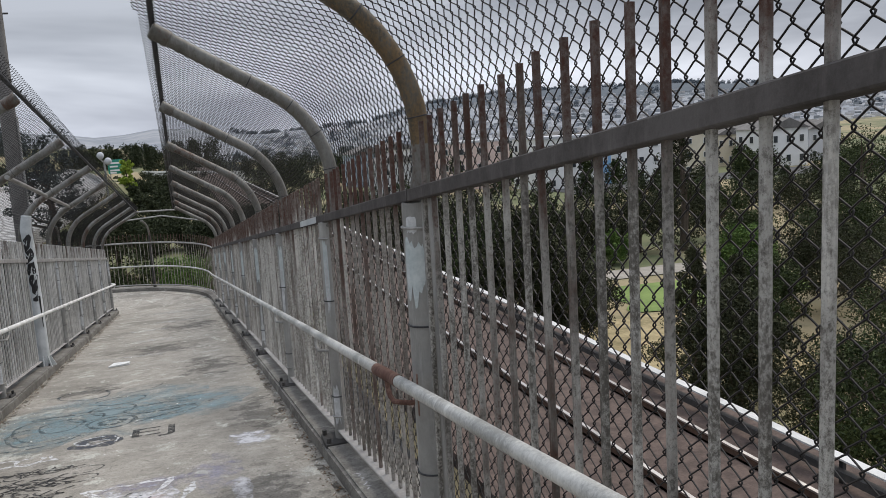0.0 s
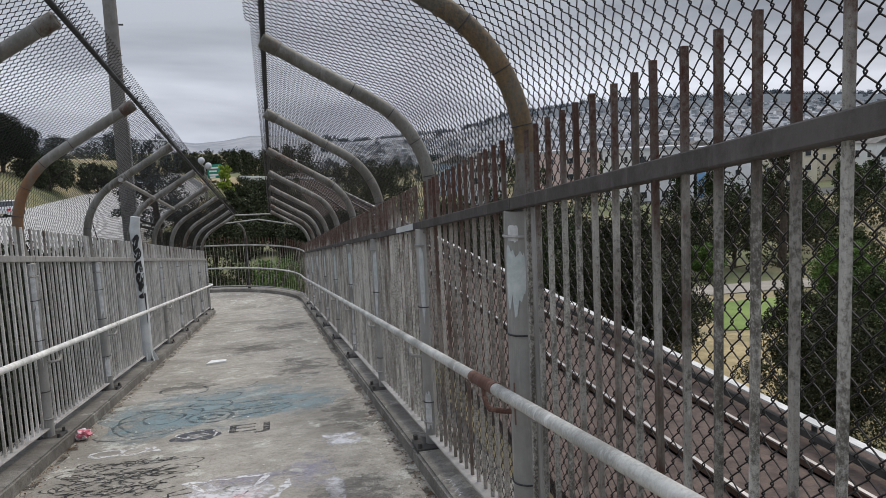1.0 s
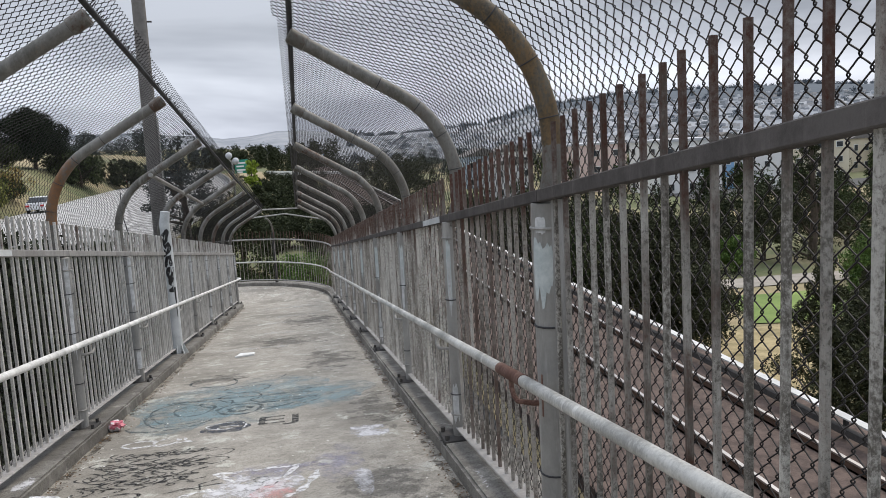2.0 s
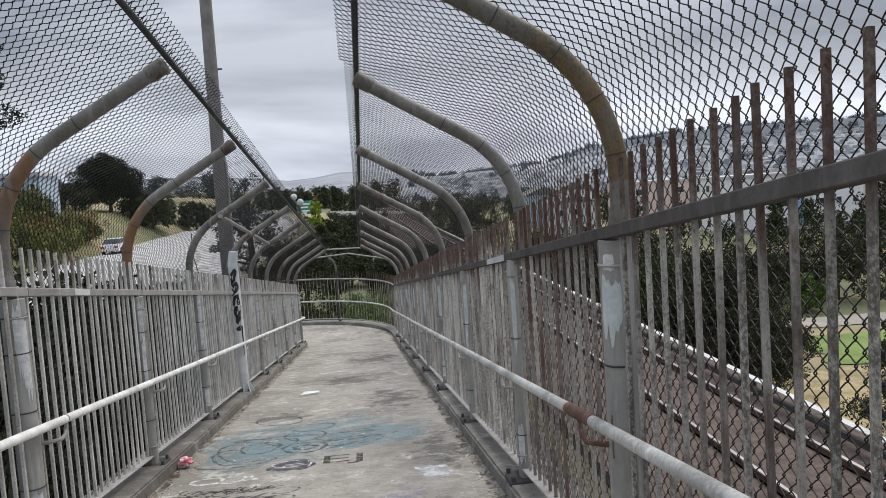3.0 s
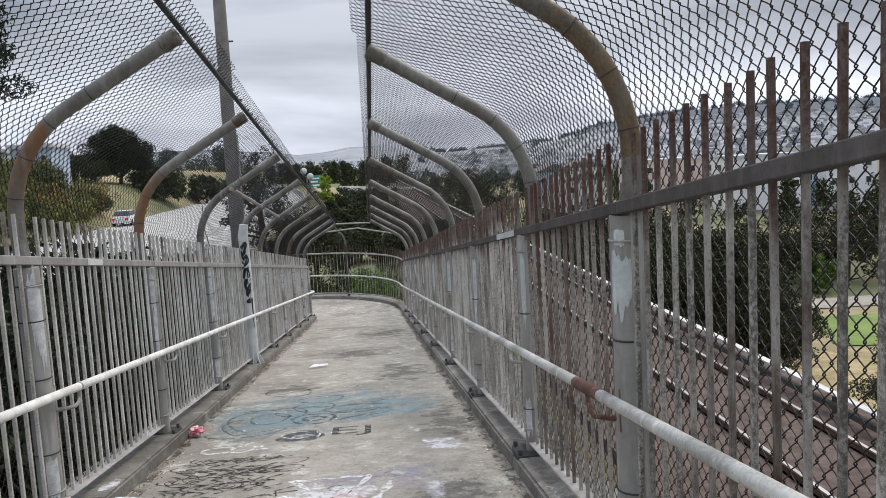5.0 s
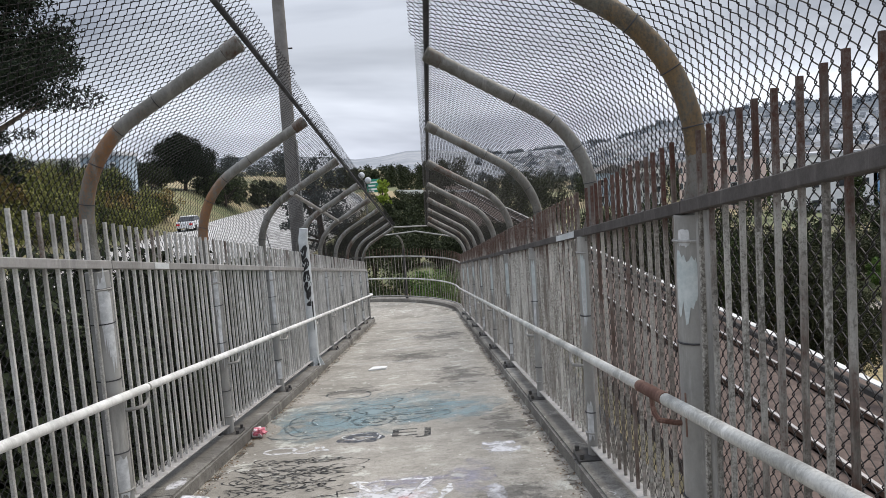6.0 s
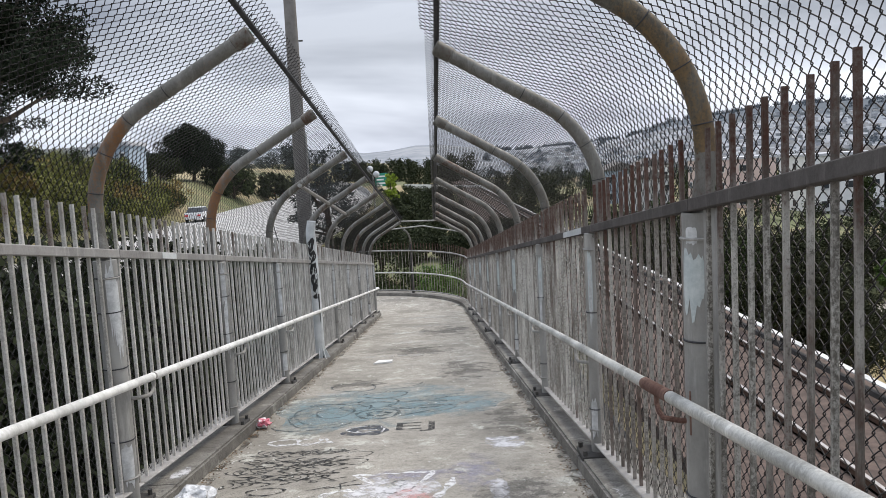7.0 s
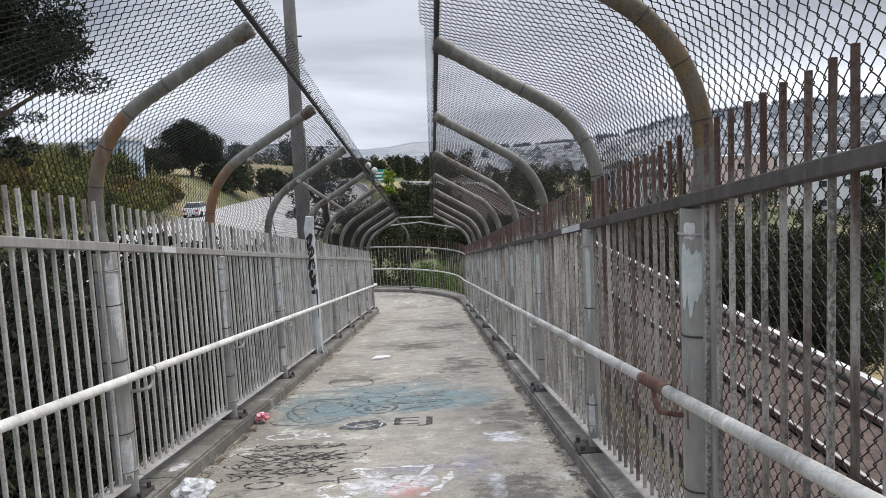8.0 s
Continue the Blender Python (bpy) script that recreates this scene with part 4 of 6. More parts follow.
# trees on the train side
for k, (x, y, h, w, lf, sh, lab) in enumerate([
        (15.9, 22.0, 5.8, 2.4, LEAF_RIGHT, "cone", "dark conifer beside the railway"), (19.5, 24.5, 5.6, 2.4, LEAF_RIGHT, "cone", "dark conifer beside the railway"),
        (14.2, 38, 5.4, 2.6, LEAF_RIGHT, "round", "dark tree beside the railway"), (13.6, 45, 5.0, 2.6, LEAF_RIGHT, "round", "dark tree beside the railway"), (16.5, 49, 5.6, 3.0, LEAF_MID, "round", "green tree beside the railway"),
        (14.0, 56, 4.6, 2.8, LEAF_RIGHT, "round", "dark tree beside the railway"), (18.5, 60, 6.0, 3.4, LEAF_RIGHT, "round", "dark tree beside the railway"), (14.6, 68, 4.6, 3.0, LEAF_MID, "round", "green tree beside the railway"),
        (22.0, 55, 4.4, 2.8, LEAF_MID, "round", "green tree on the park's edge"), (27.5, 60, 4.2, 2.8, LEAF_MID, "round", "green tree on the park's edge"), (33.0, 60, 4.0, 2.8, LEAF_RIGHT, "round", "dark tree on the park's edge"),
        (40.0, 57, 11.0, 3.6, LEAF_RIGHT, "cone", "tall dark conifer over the park"), (26.5, 31.5, 4.6, 2.2, LEAF_MID, "round", "green tree in the park"), (29.5, 36.5, 5.2, 2.0, LEAF_BRIGHT, "round", "bright yellow-green bush in the park"),
        (33.0, 34.0, 5.6, 2.8, LEAF_RIGHT, "round", "dark tree in the park"), (38.0, 38.0, 6.2, 3.2, LEAF_MID, "round", "green tree in the park"), (30.0, 27.0, 6.2, 3.0, LEAF_RIGHT, "round", "dark tree in the park"),
        (46.0, 45.0, 6.5, 3.4, LEAF_RIGHT, "round", "dark tree in the park"), (24.0, 20.0, 6.0, 3.0, LEAF_MID, "round", "green tree beside the railway"), (62.0, 60.0, 10.0, 4.6, LEAF_MID, "round", "tall green tree at the park's far side"), (54.0, 58.0, 6.5, 4.0, LEAF_RIGHT, "round", "dark tree at the park's far side"),
        (13.2, 30.0, 5.2, 2.0, LEAF_RIGHT, "round", "dark bushy tree beside the railway"), (13.4, 34.5, 4.6, 2.2, LEAF_MID, "round", "green bushy tree beside the railway"), (18.5, 42.0, 5.8, 2.8, LEAF_RIGHT, "round", "dark tree beside the railway"), (21.5, 48.5, 5.6, 2.6, LEAF_RIGHT, "round", "dark tree on the park's edge"),
        (12.8, 16.0, 4.2, 1.7, LEAF_RIGHT, "round", "dark bushy tree beside the railway"), (13.6, 12.0, 4.4, 2.0, LEAF_MID, "round", "green bushy tree beside the railway"), (17.5, 17.0, 5.0, 2.2, LEAF_RIGHT, "round", "dark tree beside the railway"), (22.5, 27.5, 4.2, 1.8, LEAF_MID, "round", "low green tree in the dry grass"), (38.0, 47.0, 4.6, 2.6, LEAF_MID, "round", "green tree behind the lawn"), (17.2, 33.5, 5.6, 2.3, LEAF_RIGHT, "round", "dark tree in the dry grass"), (19.6, 41.5, 5.4, 2.4, LEAF_RIGHT, "round", "dark tree beside the lawn"), (24.5, 57.5, 5.0, 2.7, LEAF_RIGHT, "round", "dark tree on the park's edge"), (30.0, 57.0, 5.0, 2.8, LEAF_RIGHT, "round", "dark tree on the park's edge"), (36.4, 58.0, 5.2, 3.0, LEAF_RIGHT, "round", "dark tree behind the lawn"), (31.6, 54.0, 2.8, 1.5, LEAF_BRIGHT, "round", "bright yellow-green bush in the park"), (43.5, 62.0, 5.4, 3.2, LEAF_RIGHT, "round", "dark tree at the park's far side"), (50.0, 66.0, 6.0, 3.4, LEAF_MID, "round", "green tree at the park's far side"), (24.0, 66.0, 5.2, 3.2, LEAF_RIGHT, "round", "dark tree at the park's far side"), (17.0, 40.0, 5.4, 2.4, LEAF_RIGHT, "round", "dark tree beside the railway"), (15.3, 29.5, 4.2, 1.8, LEAF_RIGHT, "round", "dark bushy tree beside the railway")]):
    tree(x, y, h, w, lf, lab, 500 + k, 100 if y < 43 else 60, 190 if y < 43 else 130, 0.058 if y < 30 else 0.085 if y < 43 else 0.12, 0.03, sh, group="trees on the train side")

# ---------------------------------------------------------------- ground patches beyond the railway
def patch(name, material, label, x0, x1, y0, y1, n=14, lift=0.06, wob=1.2):
    b = Builder()
    vs = []
    for j in range(n + 1):
        for i in range(n + 1):
            u, v = i / n, j / n
            x = x0 + (x1 - x0) * u + wob * noise.noise(Vector((u * 3, v * 3, x0)))
            y = y0 + (y1 - y0) * v + wob * noise.noise(Vector((u * 3, v * 3, y0 + 9)))
            vs.append((x, y, ground_z(x, y) + lift))
    b.add(vs, [(j * (n + 1) + i, j * (n + 1) + i + 1, (j + 1) * (n + 1) + i + 1, (j + 1) * (n + 1) + i) for j in range(n) for i in range(n)])
    return tagged(new(name, b.done(name, material, True)), label, "ground", kind="structure")


patch("lawn", LAWN, "bright green lawn in the park", 24.5, 38, 39, 46)
patch("dry_grass", DRYGRASS, "straw-coloured dry grass beside the railway", 15.5, 26, 26, 38, lift=0.05)
patch("park_path", PATH, "pale path at the far side of the lawn", 20, 42, 48.5, 51.5, lift=0.07, wob=0.5)
patch("street", ASPHALT, "asphalt street in front of the houses", 60, 170, 112, 126, lift=0.08)

# ---------------------------------------------------------------- buildings
ROOF = plain("dark_shingle_roof", (0.10, 0.095, 0.09), (0.17, 0.16, 0.15), 0.7, 0.9, 0.2)
GLASS = plain("dark_window_glass", (0.02, 0.025, 0.03), (0.05, 0.055, 0.06), 1.0, 0.15, 0.0)
PAINTS = [plain("stucco_" + n, c, tuple(q * 1.08 for q in c), 0.6, 0.85, 0.1) for n, c in (("white", (0.68, 0.68, 0.66)), ("cream", (0.60, 0.54, 0.42)), ("grey", (0.45, 0.46, 0.48)), ("pink", (0.58, 0.46, 0.42)), ("blue", (0.20, 0.36, 0.55)), ("pale_blue", (0.33, 0.40, 0.47)))]
TRIM = PAINTS[0]


def house(x, y, w, d, h, paint, label, storeys=2, gable=True, z=None, bays=3):
    z = ground_z(x, y) - 0.2 if z is None else z
    root = empty("house", (x, y, z), label, "house", "houses")
    part("wall", Builder().box(x - w / 2, x + w / 2, y - d / 2, y + d / 2, z - 2, z + h, 0.0), PAINTS[paint], root, smooth=False)
    b = Builder()
    e = 0.35
    if gable:
        r = h + w * 0.22
        b.add([(x - w / 2 - e, y - d / 2 - e, z + h), (x + w / 2 + e, y - d / 2 - e, z + h), (x + w / 2 + e, y + d / 2 + e, z + h), (x - w / 2 - e, y + d / 2 + e, z + h), (x, y - d / 2 - e, z + r), (x, y + d / 2 + e, z + r)],
              [(0, 1, 4), (2, 3, 5), (1, 2, 5, 4), (3, 0, 4, 5), (3, 2, 1, 0)])
    else:
        b.box(x - w / 2 - 0.2, x + w / 2 + 0.2, y - d / 2 - 0.2, y + d / 2 + 0.2, z + h, z + h + 0.4)
    part("roof", b, ROOF if gable else PAINTS[2], root, smooth=False)
    for s in range(storeys):
        for i in range(bays):
            wx = x - w / 2 + w * (i + 0.5) / bays
            wz = z + h * (s + 0.30) / storeys
            ww, wh = w / bays * 0.15, h / storeys * 0.17
            win = part("window", Builder().box(wx - ww - 0.1, wx + ww + 0.1, y - d / 2 - 0.10, y - d / 2 - 0.02, wz - 0.1, wz + 2 * wh + 0.1), TRIM, root, smooth=False)
            part("pane", Builder().box(wx - ww, wx + ww, y - d / 2 - 0.13, y - d / 2 - 0.10, wz, wz + 2 * wh), GLASS, win, smooth=False)
            if w > 6:
                wy = y - d / 2 + d * (i + 0.5) / bays
                win = part("window", Builder().box(x - w / 2 - 0.10, x - w / 2 - 0.02, wy - ww - 0.1, wy + ww + 0.1, wz - 0.1, wz + 2 * wh + 0.1), TRIM, root, smooth=False)
                part("pane", Builder().box(x - w / 2 - 0.13, x - w / 2 - 0.10, wy - ww, wy + ww, wz, wz + 2 * wh), GLASS, win, smooth=False)
    return root


house(66, 132, 12, 12, 9, 0, "white flat-roofed apartment block beyond the park", 3, False)
house(81, 134, 9, 12, 8.5, 0, "white two-storey building with a flat roof", 3, False)
house(72.5, 127, 2.2, 2, 7, 4, "narrow bright blue tower beside a white building", 2, False, bays=1)
house(94, 138, 12, 12, 8, 1, "cream stucco apartment building with flat roof", 3, False)
house(56, 150, 12, 12, 9, 3, "pinkish stucco building beyond the railway", 3, False)
rh = random.Random(8)
for k in range(16):
    house(rh.choice([104, 114, 124, 134, 146, 158, 170, 48, 40]) + rh.uniform(-3, 3), rh.uniform(128, 190) + (k % 3) * 14, rh.uniform(7, 10), rh.uniform(8, 12), rh.uniform(5.5, 8), rh.choice([0, 0, 1, 2, 5, 3]), "stucco house with a gabled dark roof on the slope", 2)
house(-32.2, 85, 3.8, 5, 4.2, 5, "pale blue house above the scrubby bank", 2, False, z=0.6)
house(-38.0, 88, 4.2, 5, 3.8, 2, "grey house above the scrubby bank", 2, False, z=0.8)
house(-43.5, 66, 7, 6, 4.0, 1, "cream house half hidden by pines", 2, True, z=0.8)

# far hills
RIDGE = [(-2600, 60), (-700, 52), (-379, 35), (-230, 34), (-161, 26), (-104, 18), (-58, 20.5), (-7, 28), (40, 24), (131, 9), (223, 13), (310, 20), (405, 41), (540, 55), (740, 58), (900, 59), (1100, 52), (1500, 48), (2600, 60)]


def hill_z(x, y):
    a = float(np.interp(x * 1300 / y, [r[0] for r in RIDGE], [r[1] for r in RIDGE]))
    f = min(1.0, max(0.0, (y - 330) / 970))
    f = f * f * (3 - 2 * f)
    return -11 + (a + 11) * f + 5 * f * noise.noise(Vector((x * 0.012, y * 0.012, 3)))


# Distance haze is mixed into these pale blue-grey slope colours.
m_, t_, b_ = mat("haze_tinted_hillside")
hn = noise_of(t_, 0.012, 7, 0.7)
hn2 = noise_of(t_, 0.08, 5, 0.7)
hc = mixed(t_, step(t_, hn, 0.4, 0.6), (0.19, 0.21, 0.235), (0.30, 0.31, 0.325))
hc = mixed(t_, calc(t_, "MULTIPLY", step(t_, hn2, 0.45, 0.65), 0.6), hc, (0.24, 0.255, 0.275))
# woods cover the upper slopes; their dark blue-grey carries painted haze too
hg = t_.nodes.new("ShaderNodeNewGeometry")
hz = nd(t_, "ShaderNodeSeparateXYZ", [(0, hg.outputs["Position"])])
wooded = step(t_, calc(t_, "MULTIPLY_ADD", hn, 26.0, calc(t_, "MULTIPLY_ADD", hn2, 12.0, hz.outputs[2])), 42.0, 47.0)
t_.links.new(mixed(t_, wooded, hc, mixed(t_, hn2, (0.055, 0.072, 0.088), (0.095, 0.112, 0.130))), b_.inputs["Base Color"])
b_.inputs["Roughness"].default_value = 1.0
HILL = m_
hx, hy = list(np.linspace(-1.9, 1.9, 120)), list(np.linspace(330, 1300, 30)) + [1500]
hv = [(a * y, y, hill_z(a * y, y) - (40 if y == 1500 else 0)) for y in hy for a in hx]
hf = [(r * 120 + c, r * 120 + c + 1, (r + 1) * 120 + c + 1, (r + 1) * 120 + c) for r in range(len(hy) - 1) for c in range(119)]
tagged(new("backdrop_hills", mesh_of("backdrop_hills", hv, hf, HILL, True)), "blue-grey hills with houses in the distance, haze painted into their colour", "hills", kind="structure")
m_, t_, b_ = mat("far_house_walls")
gi = t_.nodes.new("ShaderNodeNewGeometry")
ramp_ = t_.nodes.new("ShaderNodeValToRGB")
ramp_.color_ramp.interpolation = "CONSTANT"
for i, (p_, c_) in enumerate([(0, (0.66, 0.66, 0.66)), (0.2, (0.46, 0.455, 0.45)), (0.45, (0.30, 0.31, 0.33)), (0.65, (0.44, 0.42, 0.40)), (0.8, (0.20, 0.215, 0.22))]):
    el = ramp_.color_ramp.elements[i] if i < 2 else ramp_.color_ramp.elements.new(p_)
    el.position, el.color = p_, (*c_, 1)
t_.links.new(gi.outputs["Random Per Island"], ramp_.inputs[0])
t_.links.new(ramp_.outputs[0], b_.inputs["Base Color"])
FARWALL = m_
b = Builder()
for k in range(4200):
    y = rh.uniform(420, 1150)
    x = y * rh.uniform(0.09, 1.25)
    z = hill_z(x, y)
    if abs(x * 1300 / y) > 1500 or z > 0.62 * float(np.interp(x * 1300 / y, [r[0] for r in RIDGE], [r[1] for r in RIDGE])):
        continue
    w, d, h = rh.uniform(2.2, 4.6), rh.uniform(3, 5), rh.uniform(1.0, 2.6)
    b.box(x - w / 2, x + w / 2, y - d / 2, y + d / 2, z - 4, z + h)
tagged(new("hillside_houses", b.done("hillside_houses", FARWALL)), "rows of small pale houses on the far hillside", "houses", kind="stuff")
woods("hill_trees", [(y * a, y, hill_z(y * a, y) - 1, rw.uniform(4, 8), rw.uniform(5, 10)) for y, a in [(rw.uniform(1150, 1290) if k_ % 8 else rw.uniform(500, 1100), rw.uniform(0.07, 1.1)) for k_ in range(560)]], LEAF_HAZE_TINT, "scattered trees on the far hillside, haze painted into their colour", 9, 10, 1.5)

# ---------------------------------------------------------------- train standing further along the track
CARWHITE = plain("white_train_paint", (0.66, 0.67, 0.68), (0.76, 0.76, 0.77), 0.8, 0.4, 0.03)
CARGREY = plain("brushed_train_side", (0.40, 0.41, 0.43), (0.50, 0.51, 0.52), 1.2, 0.35, 0.03, 0.4)
CARBLUE = plain("blue_train_panel", (0.04, 0.20, 0.42), (0.06, 0.26, 0.50), 0.8, 0.4, 0.03)
REDLAMP = plain("red_lamp_lens", (0.55, 0.02, 0.03), (0.7, 0.03, 0.04), 3.0, 0.3, 0.0)


def train_car(y0, tail):
    """One metro car, 21 m long: rounded white shell, dark windows, blue end doors, bogies."""
    x, z0, L = 7.58, RAIL_Z, 20.6
    root = empty("train_car", (x, y0, z0), "white metro car with dark windows and a blue end panel" if tail else "white metro car with dark windows", "train", "train cars")
    prof = [(-1.52, 0.95), (-1.6, 1.6), (-1.58, 2.6), (-1.42, 3.0), (-0.95, 3.22), (0, 3.3), (0.95, 3.22), (1.42, 3.0), (1.58, 2.6), (1.6, 1.6), (1.52, 0.95)]
    b = Builder()
    n = len(prof)
    ends = [(y0, 0.86, 0.05), (y0 + 0.25, 0.97, 0.0), (y0 + 0.7, 1, 0), (y0 + L, 1, 0)] if tail else [(y0, 1, 0), (y0 + L, 1, 0)]
    b.add([(x + u * s, y, z0 + v - (v - 1) * q) for y, s, q in ends for u, v in prof], [tuple(range(n))] + [tuple(reversed(range((len(ends) - 1) * n, len(ends) * n)))] + [(i * n + k + 1, i * n + k, (i + 1) * n + k, (i + 1) * n + k + 1) for i in range(len(ends) - 1) for k in range(n - 1)] + [(i * n, i * n + n - 1, (i + 1) * n + n - 1, (i + 1) * n) for i in range(len(ends) - 1)])
    part("shell", b, CARWHITE, root)
    for s in (-1, 1):
        for k in range(7):
            ya = y0 + 2.2 + k * 2.55
            part("window", Builder().box(x + s * 1.575, x + s * 1.612, ya, ya + 1.5, z0 + 1.65, z0 + 2.55, 0.012), GLASS, root)
        part("side_panel", Builder().box(x + s * 1.54, x + s * 1.60, y0 + 1.8, y0 + L - 0.4, z0 + 1.0, z0 + 1.5, 0.01), CARGREY, root)
        for k in range(2):
            ya = y0 + 5.5 + k * 9
            d = part("door", Builder().box(x + s * 1.58, x + s * 1.622, ya, ya + 1.3, z0 + 1.0, z0 + 2.9, 0.01), CARGREY, root)
            part("pane", Builder().box(x + s * 1.60, x + s * 1.63, ya + 0.3, ya + 1.0, z0 + 1.75, z0 + 2.6, 0.01), GLASS, d)
    if tail:
        for s in (-1, 1):
            part("end_panel", Builder().box(x + s * 1.57, x + s * 1.614, y0 + 0.72, y0 + 1.9, z0 + 1.0, z0 + 2.85, 0.012), CARBLUE, root, "bright blue end panel")
        part("windscreen", Builder().box(x - 1.2, x + 1.2, y0 - 0.02, y0 + 0.06, z0 + 1.75, z0 + 2.75, 0.02), GLASS, root, "large dark windscreen")
        part("marker_light", Builder().box(x - 0.45, x + 0.45, y0 - 0.01, y0 + 0.08, z0 + 2.86, z0 + 2.94, 0.01), REDLAMP, root)
        for s in (-1, 1):
            part("tail_light", Builder().box(x + s * 1.05 - 0.14, x + s * 1.05 + 0.14, y0 - 0.02, y0 + 0.06, z0 + 1.05, z0 + 1.15, 0.01), REDLAMP, root)
        part("coupler", Builder().box(x - 0.35, x + 0.35, y0 - 0.45, y0 + 0.3, z0 + 0.45, z0 + 0.9, 0.04), DARKSTEEL, root)
    for k in (0.16, 0.8):
        bg = part("bogie", Builder().box(x - 1.1, x + 1.1, y0 + L * k - 1.3, y0 + L * k + 1.3, z0 + 0.3, z0 + 0.95, 0.05), DARKSTEEL, root)
        for dy in (-0.9, 0.9):
            for s in (-1, 1):
                part("wheel", Builder().tube([(x + s * 0.78, y0 + L * k + dy, z0 + 0.40), (x + s * 0.9, y0 + L * k + dy, z0 + 0.40)], 0.4, 18), RAILSIDE, bg)
    return root


for k in range(3):
    train_car(240.0 + 21.2 * k, k == 0)

# ---------------------------------------------------------------- road side: pole, sign, lamp, cars, viaduct
pole = empty("utility_pole", (-3.15, 20, -5.2), "tall grey utility pole beside the ramp", "utility pole")
part("shaft", Builder().tube([(-3.15, 20, -5.3), (-3.15, 20, 2), (-3.1, 20, 10.5)], [0.19, 0.165, 0.12], 16), POLE, pole)
part("step_bolt", Builder().tube([(-2.98, 20, 4.6), (-2.88, 20, 4.6)], 0.02, 6), DARKSTEEL, pole)
part("conduit", Builder().tube([(-2.99, 19.93, -5), (-2.975, 19.95, 2.4)], 0.03, 8), POST, pole)
SIGNGREEN = plain("green_sign_sheet", (0.01, 0.19, 0.13), (0.02, 0.24, 0.17), 0.5, 0.4, 0.0)
sign = empty("road_sign", (-9.0, 150, -5.3), "green freeway guide sign with white lettering bars", "road sign")
part("panel", Builder().box(-10.2, -7.8, 149.95, 150.03, -2.6, -0.15, 0.02), SIGNGREEN, sign)
for zz, w0, w1 in ((-0.75, -9.9, -8.3), (-1.35, -9.9, -8.6), (-2.0, -9.9, -8.1), (-2.4, -9.9, -8.9)):
    part("lettering", Builder().box(w0, w1, 149.9, 149.95, zz - 0.14, zz + 0.14), CARWHITE, sign, smooth=False)
for xx in (-9.9, -8.1):
    part("leg", Builder().tube([(xx, 150.1, -5.6), (xx, 150.1, -0.3)], 0.08, 8), POST, sign)
lamp = empty("street_lamp", (-4.4, 60, -5.3), "street lamp with two pale globes", "street lamp")
part("post", Builder().tube([(-4.2, 60, -5.4), (-4.2, 60, 0.85)], 0.07, 10), POST, lamp)
for gx_, gz_ in ((-4.4, 1.2), (-3.95, 0.8)):
    bm = bmesh.new()
    bmesh.ops.create_uvsphere(bm, u_segments=16, v_segments=10, radius=0.24, matrix=Matrix.Translation((gx_, 60, gz_)))
    g_ = part("globe", Builder().from_bm(bm), PAINTS[2], lamp)
    part("collar", Builder().tube([(gx_, 60, gz_ - 0.3), (gx_, 60, gz_ - 0.2)], [0.08, 0.12], 10), POST, lamp)
part("arm", Builder().tube([(-4.4, 60, 0.9), (-4.2, 60, 0.7), (-3.95, 60, 0.52)], 0.04, 8), POST, lamp)
lamp = empty("street_lamp", (15.2, 20, -8.5), "small white-headed lamp on a thin pole by the railway", "street lamp")
part("post", Builder().tube([(15.2, 20, -8.8), (15.2, 20, -6.0)], 0.05, 10), COVER, lamp)
part("head", Builder().tube([(15.22, 20, -6.05), (15.05, 19.9, -5.9), (14.75, 19.7, -5.72)], [0.05, 0.09, 0.13], 10), COVER, lamp)

TYRE = plain("tyre_rubber", (0.015, 0.015, 0.015), (0.03, 0.03, 0.03), 8, 0.9, 0.1)


